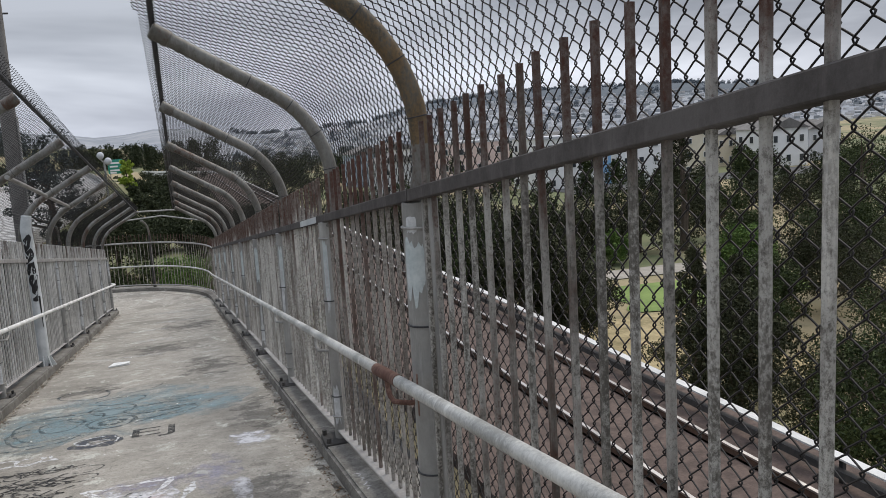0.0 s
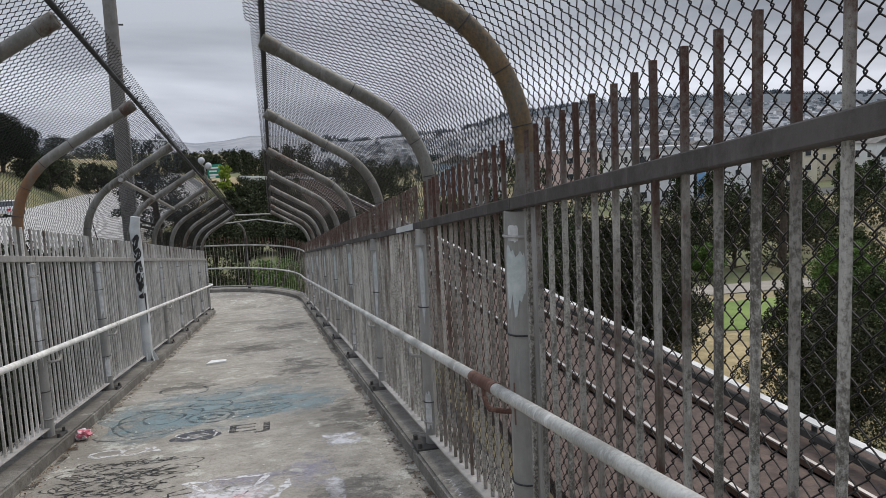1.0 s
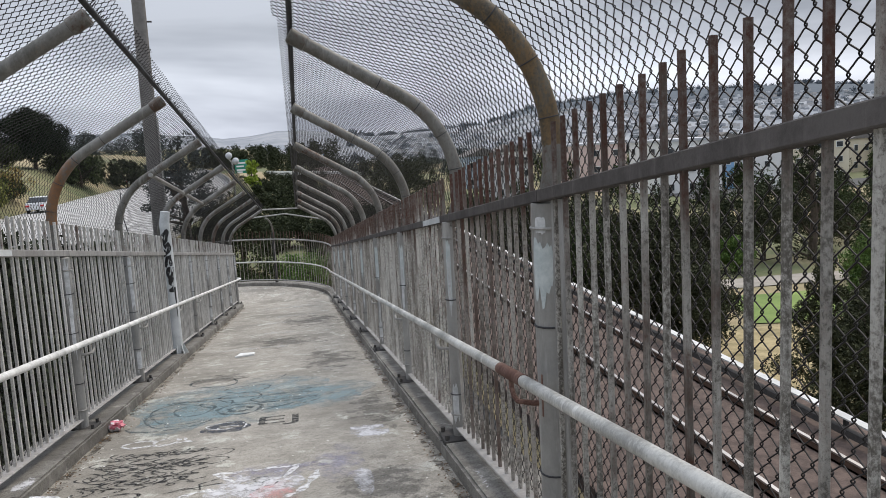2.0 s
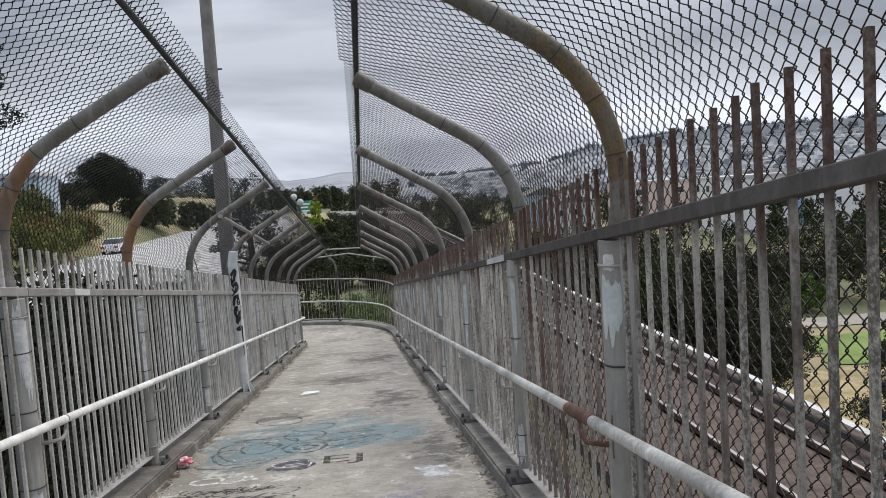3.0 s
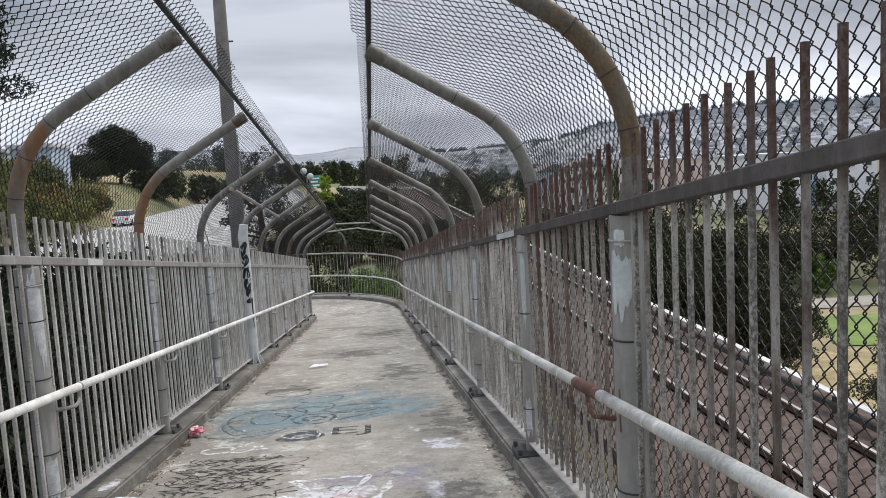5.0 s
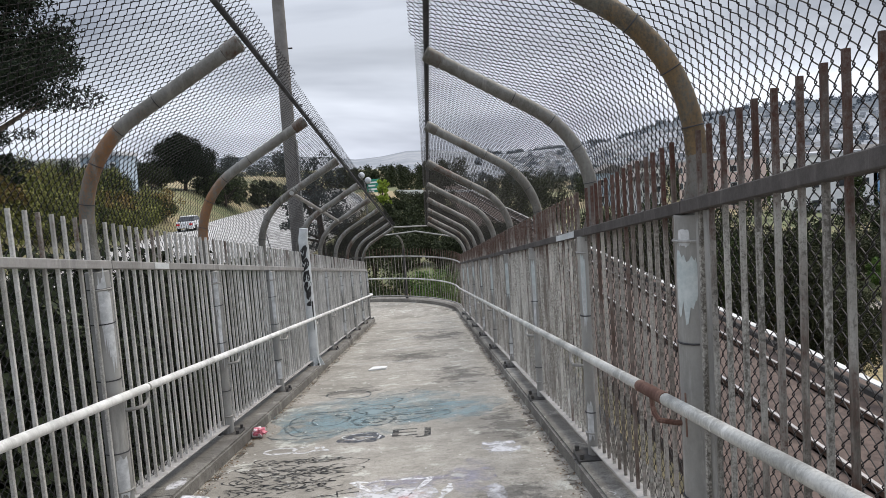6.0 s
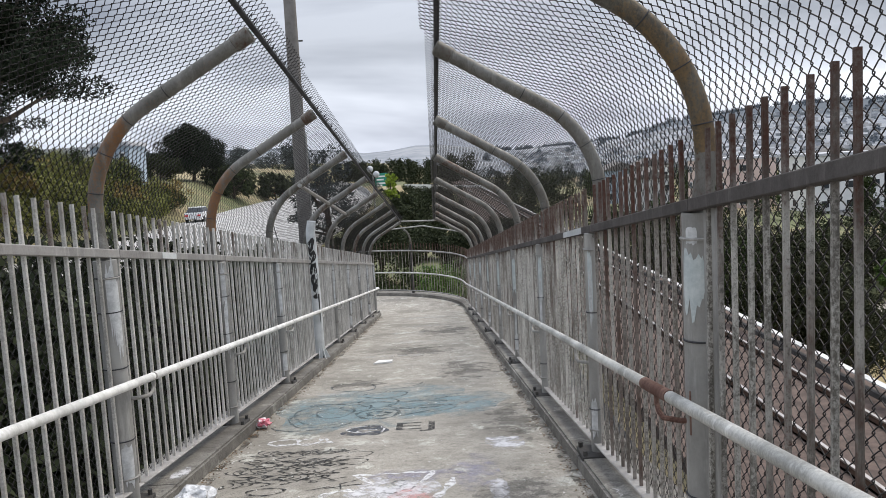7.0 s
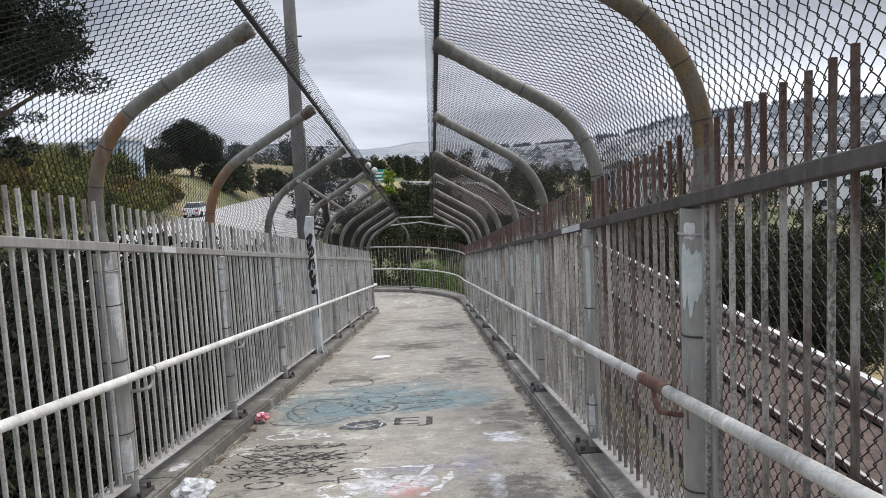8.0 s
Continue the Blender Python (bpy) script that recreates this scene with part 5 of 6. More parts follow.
def car(x, y, z, paint, label, away=True):
    root = empty("car", (x, y, z), label, "car", "cars on the freeway")
    b = Builder()
    sec = [(-2.15, 0.35, 0.75, 0.8), (-2.05, 0.3, 0.95, 0.86), (-1.0, 0.28, 1.0, 0.9), (1.2, 0.28, 0.98, 0.9), (2.05, 0.3, 0.82, 0.84), (2.2, 0.4, 0.7, 0.76)]
    for dy, lo, hi, hw in sec:
        b.v += [(x - hw, y + dy, z + lo), (x + hw, y + dy, z + lo), (x + hw, y + dy, z + hi), (x - hw, y + dy, z + hi)]
    for i in range(len(sec) - 1):
        for k in range(4):
            b.f.append((i * 4 + k, i * 4 + (k + 1) % 4, i * 4 + 4 + (k + 1) % 4, i * 4 + 4 + k))
    b.f += [(3, 2, 1, 0), tuple(len(sec) * 4 - 4 + k for k in range(4))]
    part("body", b, paint, root)
    part("cabin", Builder().hexa([(x - 0.82, y - 1.7, z + 0.95), (x + 0.82, y - 1.7, z + 0.95), (x + 0.82, y + 1.0, z + 0.95), (x - 0.82, y + 1.0, z + 0.95), (x - 0.64, y - 1.2, z + 1.42), (x + 0.64, y - 1.2, z + 1.42), (x + 0.64, y + 0.3, z + 1.42), (x - 0.64, y + 0.3, z + 1.42)]), GLASS, root)
    part("roof", Builder().box(x - 0.66, x + 0.66, y - 1.22, y + 0.32, z + 1.41, z + 1.47, 0.02), paint, root)
    for dy in (-1.35, 1.35):
        for s in (-1, 1):
            part("wheel", Builder().tube([(x + s * 0.72, y + dy, z + 0.32), (x + s * 0.91, y + dy, z + 0.32)], 0.32, 14), TYRE, root)
    for s in (-1, 1):
        part("lamp", Builder().box(x + s * 0.62 - 0.16, x + s * 0.62 + 0.16, y - 2.19, y - 2.1, z + 0.62, z + 0.78, 0.01), REDLAMP if away else CARWHITE, root)
    return root


SILVER = plain("silver_car_paint", (0.35, 0.36, 0.37), (0.42, 0.43, 0.44), 2.0, 0.3, 0.0, 0.4)
BLACKPAINT = plain("black_car_paint", (0.02, 0.02, 0.022), (0.035, 0.035, 0.035), 2.0, 0.25, 0.0)
for x, y, p_, lab in ((-23.6, 82, CARWHITE, "white car driving on the freeway"), (-16.5, 132, CARWHITE, "white car driving on the freeway"), (-26.0, 140, SILVER, "silver car driving on the freeway"), (-22.0, 152, CARWHITE, "white car driving on the freeway"), (-29.0, 158, CARWHITE, "white car driving on the freeway"), (-25.0, 172, SILVER, "silver car driving on the freeway"), (-32.0, 178, CARWHITE, "white car driving on the freeway")):
    car(x, y, -3.2, p_, lab)
for x, y, p_, lab in ((118, 119, CARWHITE, "white car parked along the street"), (98, 121, SILVER, "silver car parked along the street"), (140, 118, BLACKPAINT, "black car parked along the street")):
    car(x, y, ground_z(x, y) + 0.1, p_, lab)

via = empty("viaduct", (4, 170, -9), "curved viaduct with a pale parapet over brown girders", "viaduct")
arc_v = [(-8 + 0.7 * i + 0.012 * i * i, 196 - 1.6 * i - 0.03 * i * i) for i in range(22)]
for nm, zz0, zz1, off, mt, lb in (("parapet", -5.3, -3.6, 0, PAINTS[0], "pale concrete parapet"), ("girder", -7.0, -5.5, 0.3, RAILSIDE, "reddish-brown steel girder"), ("deck", -5.5, -5.3, 0, KERB, "")):
    b = Builder()
    wide = 6.0 if nm == "deck" else 0.4
    n_v = len(arc_v)
    b.add([p for xa, ya in arc_v for p in ((xa + off, ya, zz0), (xa + off + wide, ya + 0.2, zz0), (xa + off + wide, ya + 0.2, zz1), (xa + off, ya, zz1))],
          [(4 * i + k, 4 * i + (k + 1) % 4, 4 * i + 4 + (k + 1) % 4, 4 * i + 4 + k) for i in range(n_v - 1) for k in range(4)] + [(3, 2, 1, 0), tuple(4 * n_v - 4 + k for k in range(4))])
    part(nm, b, mt, via, lb, smooth=False)
for i in (3, 11, 19):
    xa, ya = arc_v[i]
    part("pier", Builder().tube([(xa + 2, ya, -10), (xa + 2, ya, -5.4)], 0.8, 14), ROADWAY, via)

# ---------------------------------------------------------------- paint, litter and small things on the footbridge
def spray(name, colour, cover=0.5, ragged=14.0, rough=0.8, fade=True, soft=0.0):
    """Thin worn paint with holes where the concrete shows through, fading to its rim."""
    m, t, b = mat(name)
    n1, n2 = noise_of(t, ragged, 7, 0.75), noise_of(t, 70.0, 3, 0.7)
    f = calc(t, "MULTIPLY_ADD", n2, 0.4, calc(t, "MULTIPLY_ADD", n1, 1.7, -0.55))
    if fade:
        c = t.nodes.new("ShaderNodeTexCoord")
        d = nd(t, "ShaderNodeVectorMath", [(0, c.outputs["Generated"])])
        d.operation = "DISTANCE"
        d.inputs[1].default_value = (0.5, 0.5, 0.5)
        f = calc(t, "ADD", f, calc(t, "MULTIPLY_ADD", d.outputs["Value"], -0.55, 0.20))
    a = step(t, f, 0.56 - cover * 0.3 - soft, 0.72 - cover * 0.18 + soft)
    t.links.new(calc(t, "MULTIPLY", a, min(0.8, 0.2 + cover) if not fade else min(1.0, 0.1 + cover)), b.inputs["Alpha"])
    t.links.new(mixed(t, n1, colour, tuple(min(0.85, q * 1.35) for q in colour)), b.inputs["Base Color"])
    b.inputs["Roughness"].default_value = rough
    return m


BLACKSPRAY = spray("black_spray_line", (0.018, 0.019, 0.02), 0.98, 22, fade=False)
BLUEHAZE = spray("faded_blue_spray", (0.185, 0.26, 0.28), 0.56, 3, soft=0.22)
OVALSPRAY = spray("dark_slate_spray", (0.045, 0.052, 0.065), 0.75, 9, fade=False)
TEAL = spray("teal_spray_line", (0.04, 0.06, 0.068), 0.72, 12, fade=False, soft=0.05)
WHITESPRAY = spray("worn_white_paint", (0.60, 0.60, 0.62), 0.66, 7, soft=0.08)
WHITELINE = spray("white_spray_line", (0.64, 0.64, 0.64), 0.8, 20, fade=False)
PINK = spray("pink_spray", (0.55, 0.30, 0.28), 0.40, 9, soft=0.1)
VIOLET = spray("violet_spray", (0.26, 0.25, 0.34), 0.36, 8, soft=0.15)
DAMP = spray("dark_damp_stain", (0.10, 0.095, 0.085), 0.35, 3)
SCUFF = spray("pale_scuff_paint", (0.50, 0.49, 0.46), 0.30, 6)


def ribbon(b, pts, w, lift):
    """A painted line on the deck; w may taper."""
    n = len(pts)
    lift = lift if lift > 0.1 else 0.001 + 0.2 * lift
    vs = []
    for i, (x, y) in enumerate(pts):
        xa, ya = pts[max(i - 1, 0)]
        xb, yb = pts[min(i + 1, n - 1)]
        l = math.hypot(xb - xa, yb - ya) or 1
        ux, uy = -(yb - ya) / l, (xb - xa) / l
        k = w * (0.75 + 0.35 * math.sin(i * 0.9))
        for s in (-0.5, 0.5):
            px_, py_ = x + ux * k * s, y + uy * k * s
            vs.append((px_, py_, deck(py_) + lift))
    return b.add(vs, [(2 * i, 2 * i + 1, 2 * i + 3, 2 * i + 2) for i in range(n - 1)])


def strokes(lines, material, label, x, y):
    """Sprayed writing: each stroke a part of its own."""
    root = empty("graffiti", (x, y, deck(y)), label, "graffiti", "paint on the deck")
    for pts, w, lift in lines:
        part("stroke", ribbon(Builder(), pts, w, lift), material, root, smooth=False)
    return root


def mark(name, b, material, label):
    return tagged(new(name, b.done(name, material)), label, "graffiti", "paint on the deck")


def blot(name, material, label, x, y, rx, ry, seed, lift, n=30):
    lift = 0.001 + 0.2 * lift
    r = random.Random(seed)
    ph = [r.uniform(0, 6.28) for _ in range(4)]
    ring_ = []
    for i in range(n):
        a = 2 * math.pi * i / n
        q = 1 + 0.12 * math.sin(2 * a + ph[0]) + 0.09 * math.sin(3 * a + ph[1]) + 0.06 * math.sin(7 * a + ph[2])
        ring_.append((x + rx * q * math.cos(a), y + ry * q * math.sin(a)))
    b = Builder().add([(x, y, deck(y) + lift)] + [(u, v, deck(v) + lift) for u, v in ring_], [(0, 1 + i, 1 + (i + 1) % n) for i in range(n)])
    return mark(name, b, material, label)


def loops(x, y, rx, ry, turns, seed, n=60, jag=0.0):
    """A wandering loopy line, as from a spray can."""
    r = random.Random(seed)
    a0, k1, k2 = r.uniform(0, 6.28), r.uniform(0.6, 1.4), r.uniform(1.6, 2.6)
    return [(x + rx * (0.75 * math.sin(a0 + k1 * turns * 6.28 * i / n) + 0.25 * math.sin(k2 * turns * 6.28 * i / n)) + r.uniform(-jag, jag),
             y + ry * (0.7 * math.cos(a0 + turns * 6.28 * i / n) + 0.3 * math.sin(k1 * k2 * 6.28 * i / n)) + r.uniform(-jag, jag)) for i in range(n)]


def oval_line(x, y, rx, ry, tilt=0.0, a0=0.0, sweep=380, n=40):
    """A flat hand-drawn oval, open or overlapping at its ends."""
    out = []
    for i in range(n + 1):
        a = radians(a0 + sweep * i / n)
        u, v = rx * math.cos(a) * (1 + 0.08 * math.sin(3 * a)), ry * math.sin(a)
        out.append((x + u - tilt * v, y + v + tilt * u))
    return out


def scrawl(x0, x1, y, amp, seed, n=150):
    """A quick jagged written line with small loops, running across the deck."""
    r = random.Random(seed)
    k1, k2, p1, p2 = r.uniform(5, 8), r.uniform(11, 17), r.uniform(0, 6.28), r.uniform(0, 6.28)
    drift = r.uniform(-0.12, 0.12)
    return [(x0 + (x1 - x0) * i / n + 0.045 * math.sin(k2 * 6.28 * i / n + p1), y + drift * i / n + amp * (0.6 * math.sin(k1 * 6.28 * i / n + p2) + 0.4 * math.cos(k2 * 3.9 * i / n))) for i in range(n + 1)]


blot("paint_patch", BLUEHAZE, "broad faded blue spray patch on the concrete deck", -0.75, 8.95, 0.95, 1.5, 1, 0.004)
blot("paint_patch", BLUEHAZE, "faded blue spray patch reaching to the kerb", -1.18, 8.2, 0.52, 0.75, 22, 0.0045)
blot("paint_patch", BLUEHAZE, "faded blue spray patch reaching across the deck", 0.15, 8.7, 0.62, 0.75, 2, 0.005)
blot("paint_patch", OVALSPRAY, "dark oval blot of paint with a white scrawl", -0.74, 7.46, 0.195, 0.27, 3, 0.006)
blot("paint_patch", WHITESPRAY, "worn white sprayed shape on the deck", -0.39, 5.38, 0.30, 0.42, 4, 0.004)
blot("paint_patch", PINK, "pinkish sprayed smear beside the white shape", -0.22, 5.15, 0.17, 0.28, 5, 0.006)
blot("paint_patch", VIOLET, "violet sprayed haze on the deck", 0.22, 5.75, 0.22, 0.5, 6, 0.004)
blot("paint_patch", VIOLET, "violet sprayed haze above the white shape", -0.22, 5.72, 0.34, 0.22, 16, 0.005)
blot("paint_patch", WHITESPRAY, "small worn white paint mark", 0.51, 6.64, 0.15, 0.32, 7, 0.004)
blot("paint_patch", WHITESPRAY, "small worn white paint mark", 0.36, 5.2, 0.06, 0.4, 8, 0.004)
for k, (x, y, rx, ry, m_) in enumerate([(0.35, 11.5, 0.5, 1.6, DAMP), (-1.2, 10.6, 0.5, 0.5, DAMP), (0.6, 7.6, 0.28, 1.5, DAMP), (-0.4, 14.5, 0.8, 1.2, DAMP), (0.2, 18.5, 0.7, 2.0, DAMP), (0.55, 5.0, 0.35, 1.0, DAMP), (-1.3, 5.0, 0.4, 0.7, DAMP),
                                        (-0.6, 16.2, 0.7, 0.45, SCUFF), (-0.8, 18.6, 0.6, 0.35, SCUFF), (-0.3, 20.5, 0.6, 0.5, SCUFF), (-1.3, 9.9, 0.35, 0.22, SCUFF), (-0.9, 13.8, 0.8, 0.3, SCUFF), (-0.4, 24.0, 0.9, 0.6, SCUFF)]):
    blot("deck_stain", m_, "dark damp stain on the concrete deck" if m_ is DAMP else "pale scuffed paint remains on the concrete deck", x, y, rx, ry, 30 + k, 0.003 + 0.0002 * k)
strokes([(oval_line(-1.13, 10.3, 0.24, 0.34, 0.5), 0.034, 0.008), (oval_line(-0.68, 9.55, 0.26, 0.24, 0.1, 200, 330), 0.034, 0.0083), (oval_line(-0.80, 10.2, 0.55, 0.25, 0.3, -80, 100), 0.03, 0.0086),
         (oval_line(-1.16, 8.5, 0.20, 0.30), 0.036, 0.0089), (oval_line(-1.22, 8.45, 0.36, 0.62, 0.1, 60, 230), 0.036, 0.0092), (oval_line(-0.72, 9.0, 0.22, 0.30, 0.2), 0.034, 0.0095), (oval_line(-0.68, 8.3, 0.22, 0.28, 0.1), 0.05, 0.0098),
         (oval_line(-0.68, 8.3, 0.10, 0.12), 0.08, 0.0086), (oval_line(-0.25, 8.75, 0.34, 0.22, 0.05, 30, 300), 0.034, 0.0101), (oval_line(-0.22, 8.4, 0.36, 0.16, 0.1, 170, 220), 0.032, 0.0104), (oval_line(-1.30, 7.85, 0.38, 0.22, 0.2, 150, 210), 0.034, 0.0107),
         (oval_line(-0.45, 9.1, 0.5, 0.12, 0.08, 160, 230), 0.03, 0.0095), (oval_line(-1.05, 9.0, 0.45, 0.10, -0.05, 0, 250), 0.03, 0.0098), (oval_line(-0.95, 8.75, 0.16, 0.20, 0.3), 0.03, 0.0102), (oval_line(-0.2, 8.58, 0.30, 0.07, 0.1), 0.045, 0.0105),
         (oval_line(-1.42, 8.15, 0.16, 0.40, 0.2, 70, 220), 0.034, 0.0108), ([(-1.45 + 0.12 * i, 9.05 + 0.05 * math.sin(i * 2.1)) for i in range(8)], 0.034, 0.011), ([(-0.5 + 0.1 * i, 8.05 + 0.08 * i) for i in range(9)], 0.032, 0.0113)], TEAL, "dark teal looping spray lines over the blue patch", -0.8, 8.8)
strokes([(scrawl(-1.68 + 0.05 * (k % 3), -0.78 - 0.06 * (k % 2), 5.72 + 0.125 * k, 0.10, 160 + k), 0.02, 0.008 + 0.0002 * k) for k in range(9)]
        + [(oval_line(-1.28, 5.5, 0.13, 0.09), 0.03, 0.0112), (oval_line(-0.72, 6.5, 0.12, 0.10, 0, -150, 300), 0.016, 0.0115), (oval_line(-0.74, 6.25, 0.12, 0.10, 0, -150, 300), 0.016, 0.0118)]
        + [([(-0.98, 5.46), (-0.84, 5.54), (-0.74, 5.46), (-0.76, 5.60), (-0.64, 5.68)], 0.02, 0.012), ([(-0.86, 5.50), (-0.72, 5.54), (-0.60, 5.56)], 0.018, 0.0122)], BLACKSPRAY, "tangle of thin black scribbled spray lines", -1.1, 6.1)
strokes([(oval_line(-1.45, 7.12, 0.13, 0.12, 0.2, 20, 300), 0.04, 0.007), (oval_line(-1.22, 7.1, 0.10, 0.13, -0.2, 100, 320), 0.04, 0.0073), ([(-1.55 + 0.07 * i, 7.02 + 0.02 * math.sin(2 * i)) for i in range(9)], 0.035, 0.0076), ([(-1.08, 7.2), (-1.04, 7.08), (-1.0, 7.0)], 0.035, 0.0079)], WHITELINE, "white scrawled letters beside the kerb", -1.2, 7.1)
strokes([(oval_line(-0.75, 7.52, 0.17, 0.14, 0.15, 60, 240), 0.022, 0.011), (oval_line(-0.72, 7.42, 0.09, 0.08, 0.2, 0, 260), 0.02, 0.0113), ([(-0.60, 7.6), (-0.56, 7.48), (-0.58, 7.36)], 0.02, 0.0116)], WHITELINE, "small white scrawl across a dark blot", -0.74, 7.5)
strokes([(oval_line(-0.10, 5.45, 0.13, 0.38, -0.15, -95, 120, 20), 0.07, 0.008), (oval_line(-0.70, 5.25, 0.15, 0.16, 0, 60, 240, 24), 0.07, 0.0083), ([(-0.69 + 0.052 * i, 5.80 + 0.02 * math.sin(i * 1.7)) for i in range(13)], 0.05, 0.0086), ([(-0.66 + 0.03 * i, 5.80 - 0.055 * i) for i in range(6)], 0.05, 0.0089), ([(-0.08 - 0.02 * i, 5.80 - 0.06 * i) for i in range(6)], 0.05, 0.0092)], WHITELINE, "thick white curved strokes round the sprayed shape", -0.4, 5.3)
strokes([(oval_line(-0.33, 5.52, 0.05, 0.07, 0, 0, 300), 0.02, 0.0095), (oval_line(-0.27, 5.42, 0.05, 0.07, 0, 90, 280), 0.02, 0.0098), (oval_line(-0.38, 5.33, 0.05, 0.06, 0, 40, 300), 0.018, 0.0101)], TEAL, "small grey lines on the white sprayed shape", -0.33, 5.4)
strokes([([(1.01 + 0.03 * (i % 2), 4.35 + 0.045 * i) for i in range(9)], 0.012, H_KERB + 0.006)], WHITELINE, "thin white scrawl on the kerb", 1.02, 4.5)


def deck_text(words, x, y, wide, tall, material, label):
    cu = bpy.data.curves.new("lettering", "FONT")
    cu.body = words
    ob = bpy.data.objects.new("lettering_source", cu)
    scene.collection.objects.link(ob)
    me = bpy.data.meshes.new_from_object(ob.evaluated_get(bpy.context.evaluated_depsgraph_get()))
    bpy.data.objects.remove(ob)
    xs, ys_ = [v.co.x for v in me.vertices], [v.co.y for v in me.vertices]
    for v in me.vertices:
        u = (v.co.x - min(xs)) / (max(xs) - min(xs))
        w = (v.co.y - min(ys_)) / (max(ys_) - min(ys_))
        yy_ = y + tall * w
        v.co = (x + wide * u, yy_, deck(yy_) + 0.003)
    me.materials.clear()
    me.materials.append(material)
    return tagged(new("graffiti_letters", me), label, "graffiti", "paint on the deck")


deck_text("EJ", -0.45, 7.28, 0.37, 0.44, BLACKSPRAY, "two black sprayed letters on the deck")

# writing and paint on the posts
def shell_patch(post, angle, wide, low, high, rag, material, label, seed):
    """A ragged coat of paint on a pipe post: one bent sheet."""
    rr = random.Random(seed)
    r = low_radius(post.location.x, post.location.y) + 0.0035
    sx_, sy_ = post_shift(post.location.x, post.location.y)
    x_, y_, z_ = post.location.x + sx_, post.location.y + sy_, deck(post.location.y)
    n = 18
    ctl = [(rr.uniform(0, 1) ** 2, rr.uniform(0, 1)) for _ in range(10)]
    v = []
    for i in range(n + 1):
        a = radians(angle - wide / 2 + wide * i / n)
        q = 9 * i / n
        k_, w_ = min(8, int(q)), q - min(8, int(q))
        w_ = w_ * w_ * (3 - 2 * w_)
        lo_ = ctl[k_][0] * (1 - w_) + ctl[k_ + 1][0] * w_
        hi_ = ctl[k_][1] * (1 - w_) + ctl[k_ + 1][1] * w_
        edge_ = min(1.0, 7 * min(i, n - i) / n + 0.55)
        mid_ = (low + high) / 2
        for h in (mid_ - (mid_ - low + rag * lo_) * edge_, mid_, mid_ + (high - mid_ + rag * 0.5 * hi_) * edge_):
            v.append((x_ + r * math.cos(a), y_ + r * math.sin(a), z_ + h))
    b = Builder().add(v, [(i * 3 + k, i * 3 + 3 + k, i * 3 + 4 + k, i * 3 + 1 + k) for i in range(n) for k in (0, 1)])
    return part("paint_patch", b, material, post, label)


blot("paint_patch", WHITESPRAY, "worn white paint patch on top of the kerb", -1.935, 5.74, 0.062, 0.20, 61, (H_KERB + 0.003) / 0.2)
# scuffed pale stretches on the inner faces of the top rails
for xs_, ya_, yb_ in ((XR - 0.0345, 5.85, 6.65), (XL + 0.0345, 6.02, 6.34)):
    holder = min((o for o in scene.objects if o.name.startswith("railing") and o.parent is None and abs(o.location.x - (XR if xs_ > 0 else XL)) < 0.01), key=lambda o: abs(o.location.y - (ya_ + yb_) / 2))
    sc = Builder().hexa([(xs_ - 0.0015, ya_, deck(ya_) + H_RAIL - 0.022), (xs_ + 0.0015, ya_, deck(ya_) + H_RAIL - 0.022), (xs_ + 0.0015, yb_, deck(yb_) + H_RAIL - 0.024), (xs_ - 0.0015, yb_, deck(yb_) + H_RAIL - 0.024), (xs_ - 0.0015, ya_, deck(ya_) + H_RAIL + 0.024), (xs_ + 0.0015, ya_, deck(ya_) + H_RAIL + 0.024), (xs_ + 0.0015, yb_, deck(yb_) + H_RAIL + 0.020), (xs_ - 0.0015, yb_, deck(yb_) + H_RAIL + 0.020)])
    part("paint_patch", sc, PALE, holder, "pale scuffed paint", smooth=False)
posts = [o for o in scene.objects if o.name.startswith("fence_post") and o.parent is None and o.location.y > 3.3 and o is not tall]
PATCHPAINT = plain("pale_grey_touch_up_paint", (0.42, 0.43, 0.43), (0.66, 0.67, 0.67), 14, 0.6, 0.1)
BLUEPAINT = plain("pale_blue_paint", (0.44, 0.50, 0.50), (0.60, 0.64, 0.63), 18, 0.6, 0.1)
rp = random.Random(77)
for k, o in enumerate(posts):
    right_ = o.location.x > 0
    if right_ and abs(o.location.y - 3.45) < 0.01:
        shell_patch(o, 228, 76, 1.34, 1.50, 0.12, BLUEPAINT, "pale blue dripping paint patch", 5)
        shell_patch(o, 225, 40, 1.58, 1.64, 0.02, PATCHPAINT, "small pale paint dab", 6)
        continue
    h_ = rp.uniform(0.5, 1.3)
    if right_:
        shell_patch(o, math.degrees(math.atan2(-o.location.y, -o.location.x)) - 12, rp.uniform(34, 60), 1.22 + rp.uniform(-0.1, 0.15), 1.54, 0.14, BLUEPAINT, "pale blue dripping paint patch", 40 + k)
    else:
        shell_patch(o, math.degrees(math.atan2(-o.location.y, -o.location.x)) + 14, 44, 1.36, 1.62, 0.26, PATCHPAINT, "pale touched-up paint patch", 140 + k)
    shell_patch(o, math.degrees(math.atan2(-o.location.y, -o.location.x)) + (-22 if right_ else 22) + rp.uniform(-14, 14), rp.uniform(22, 46), h_, h_ + rp.uniform(0.15, 0.4), 0.16, PATCHPAINT, "pale touched-up paint patch", k)
    if k % 2:
        shell_patch(o, math.degrees(math.atan2(-o.location.y, -o.location.x)) + (-15 if right_ else 15), 60, 0.3, 0.5, 0.08, PATCHPAINT, "pale touched-up paint patch", 90 + k)
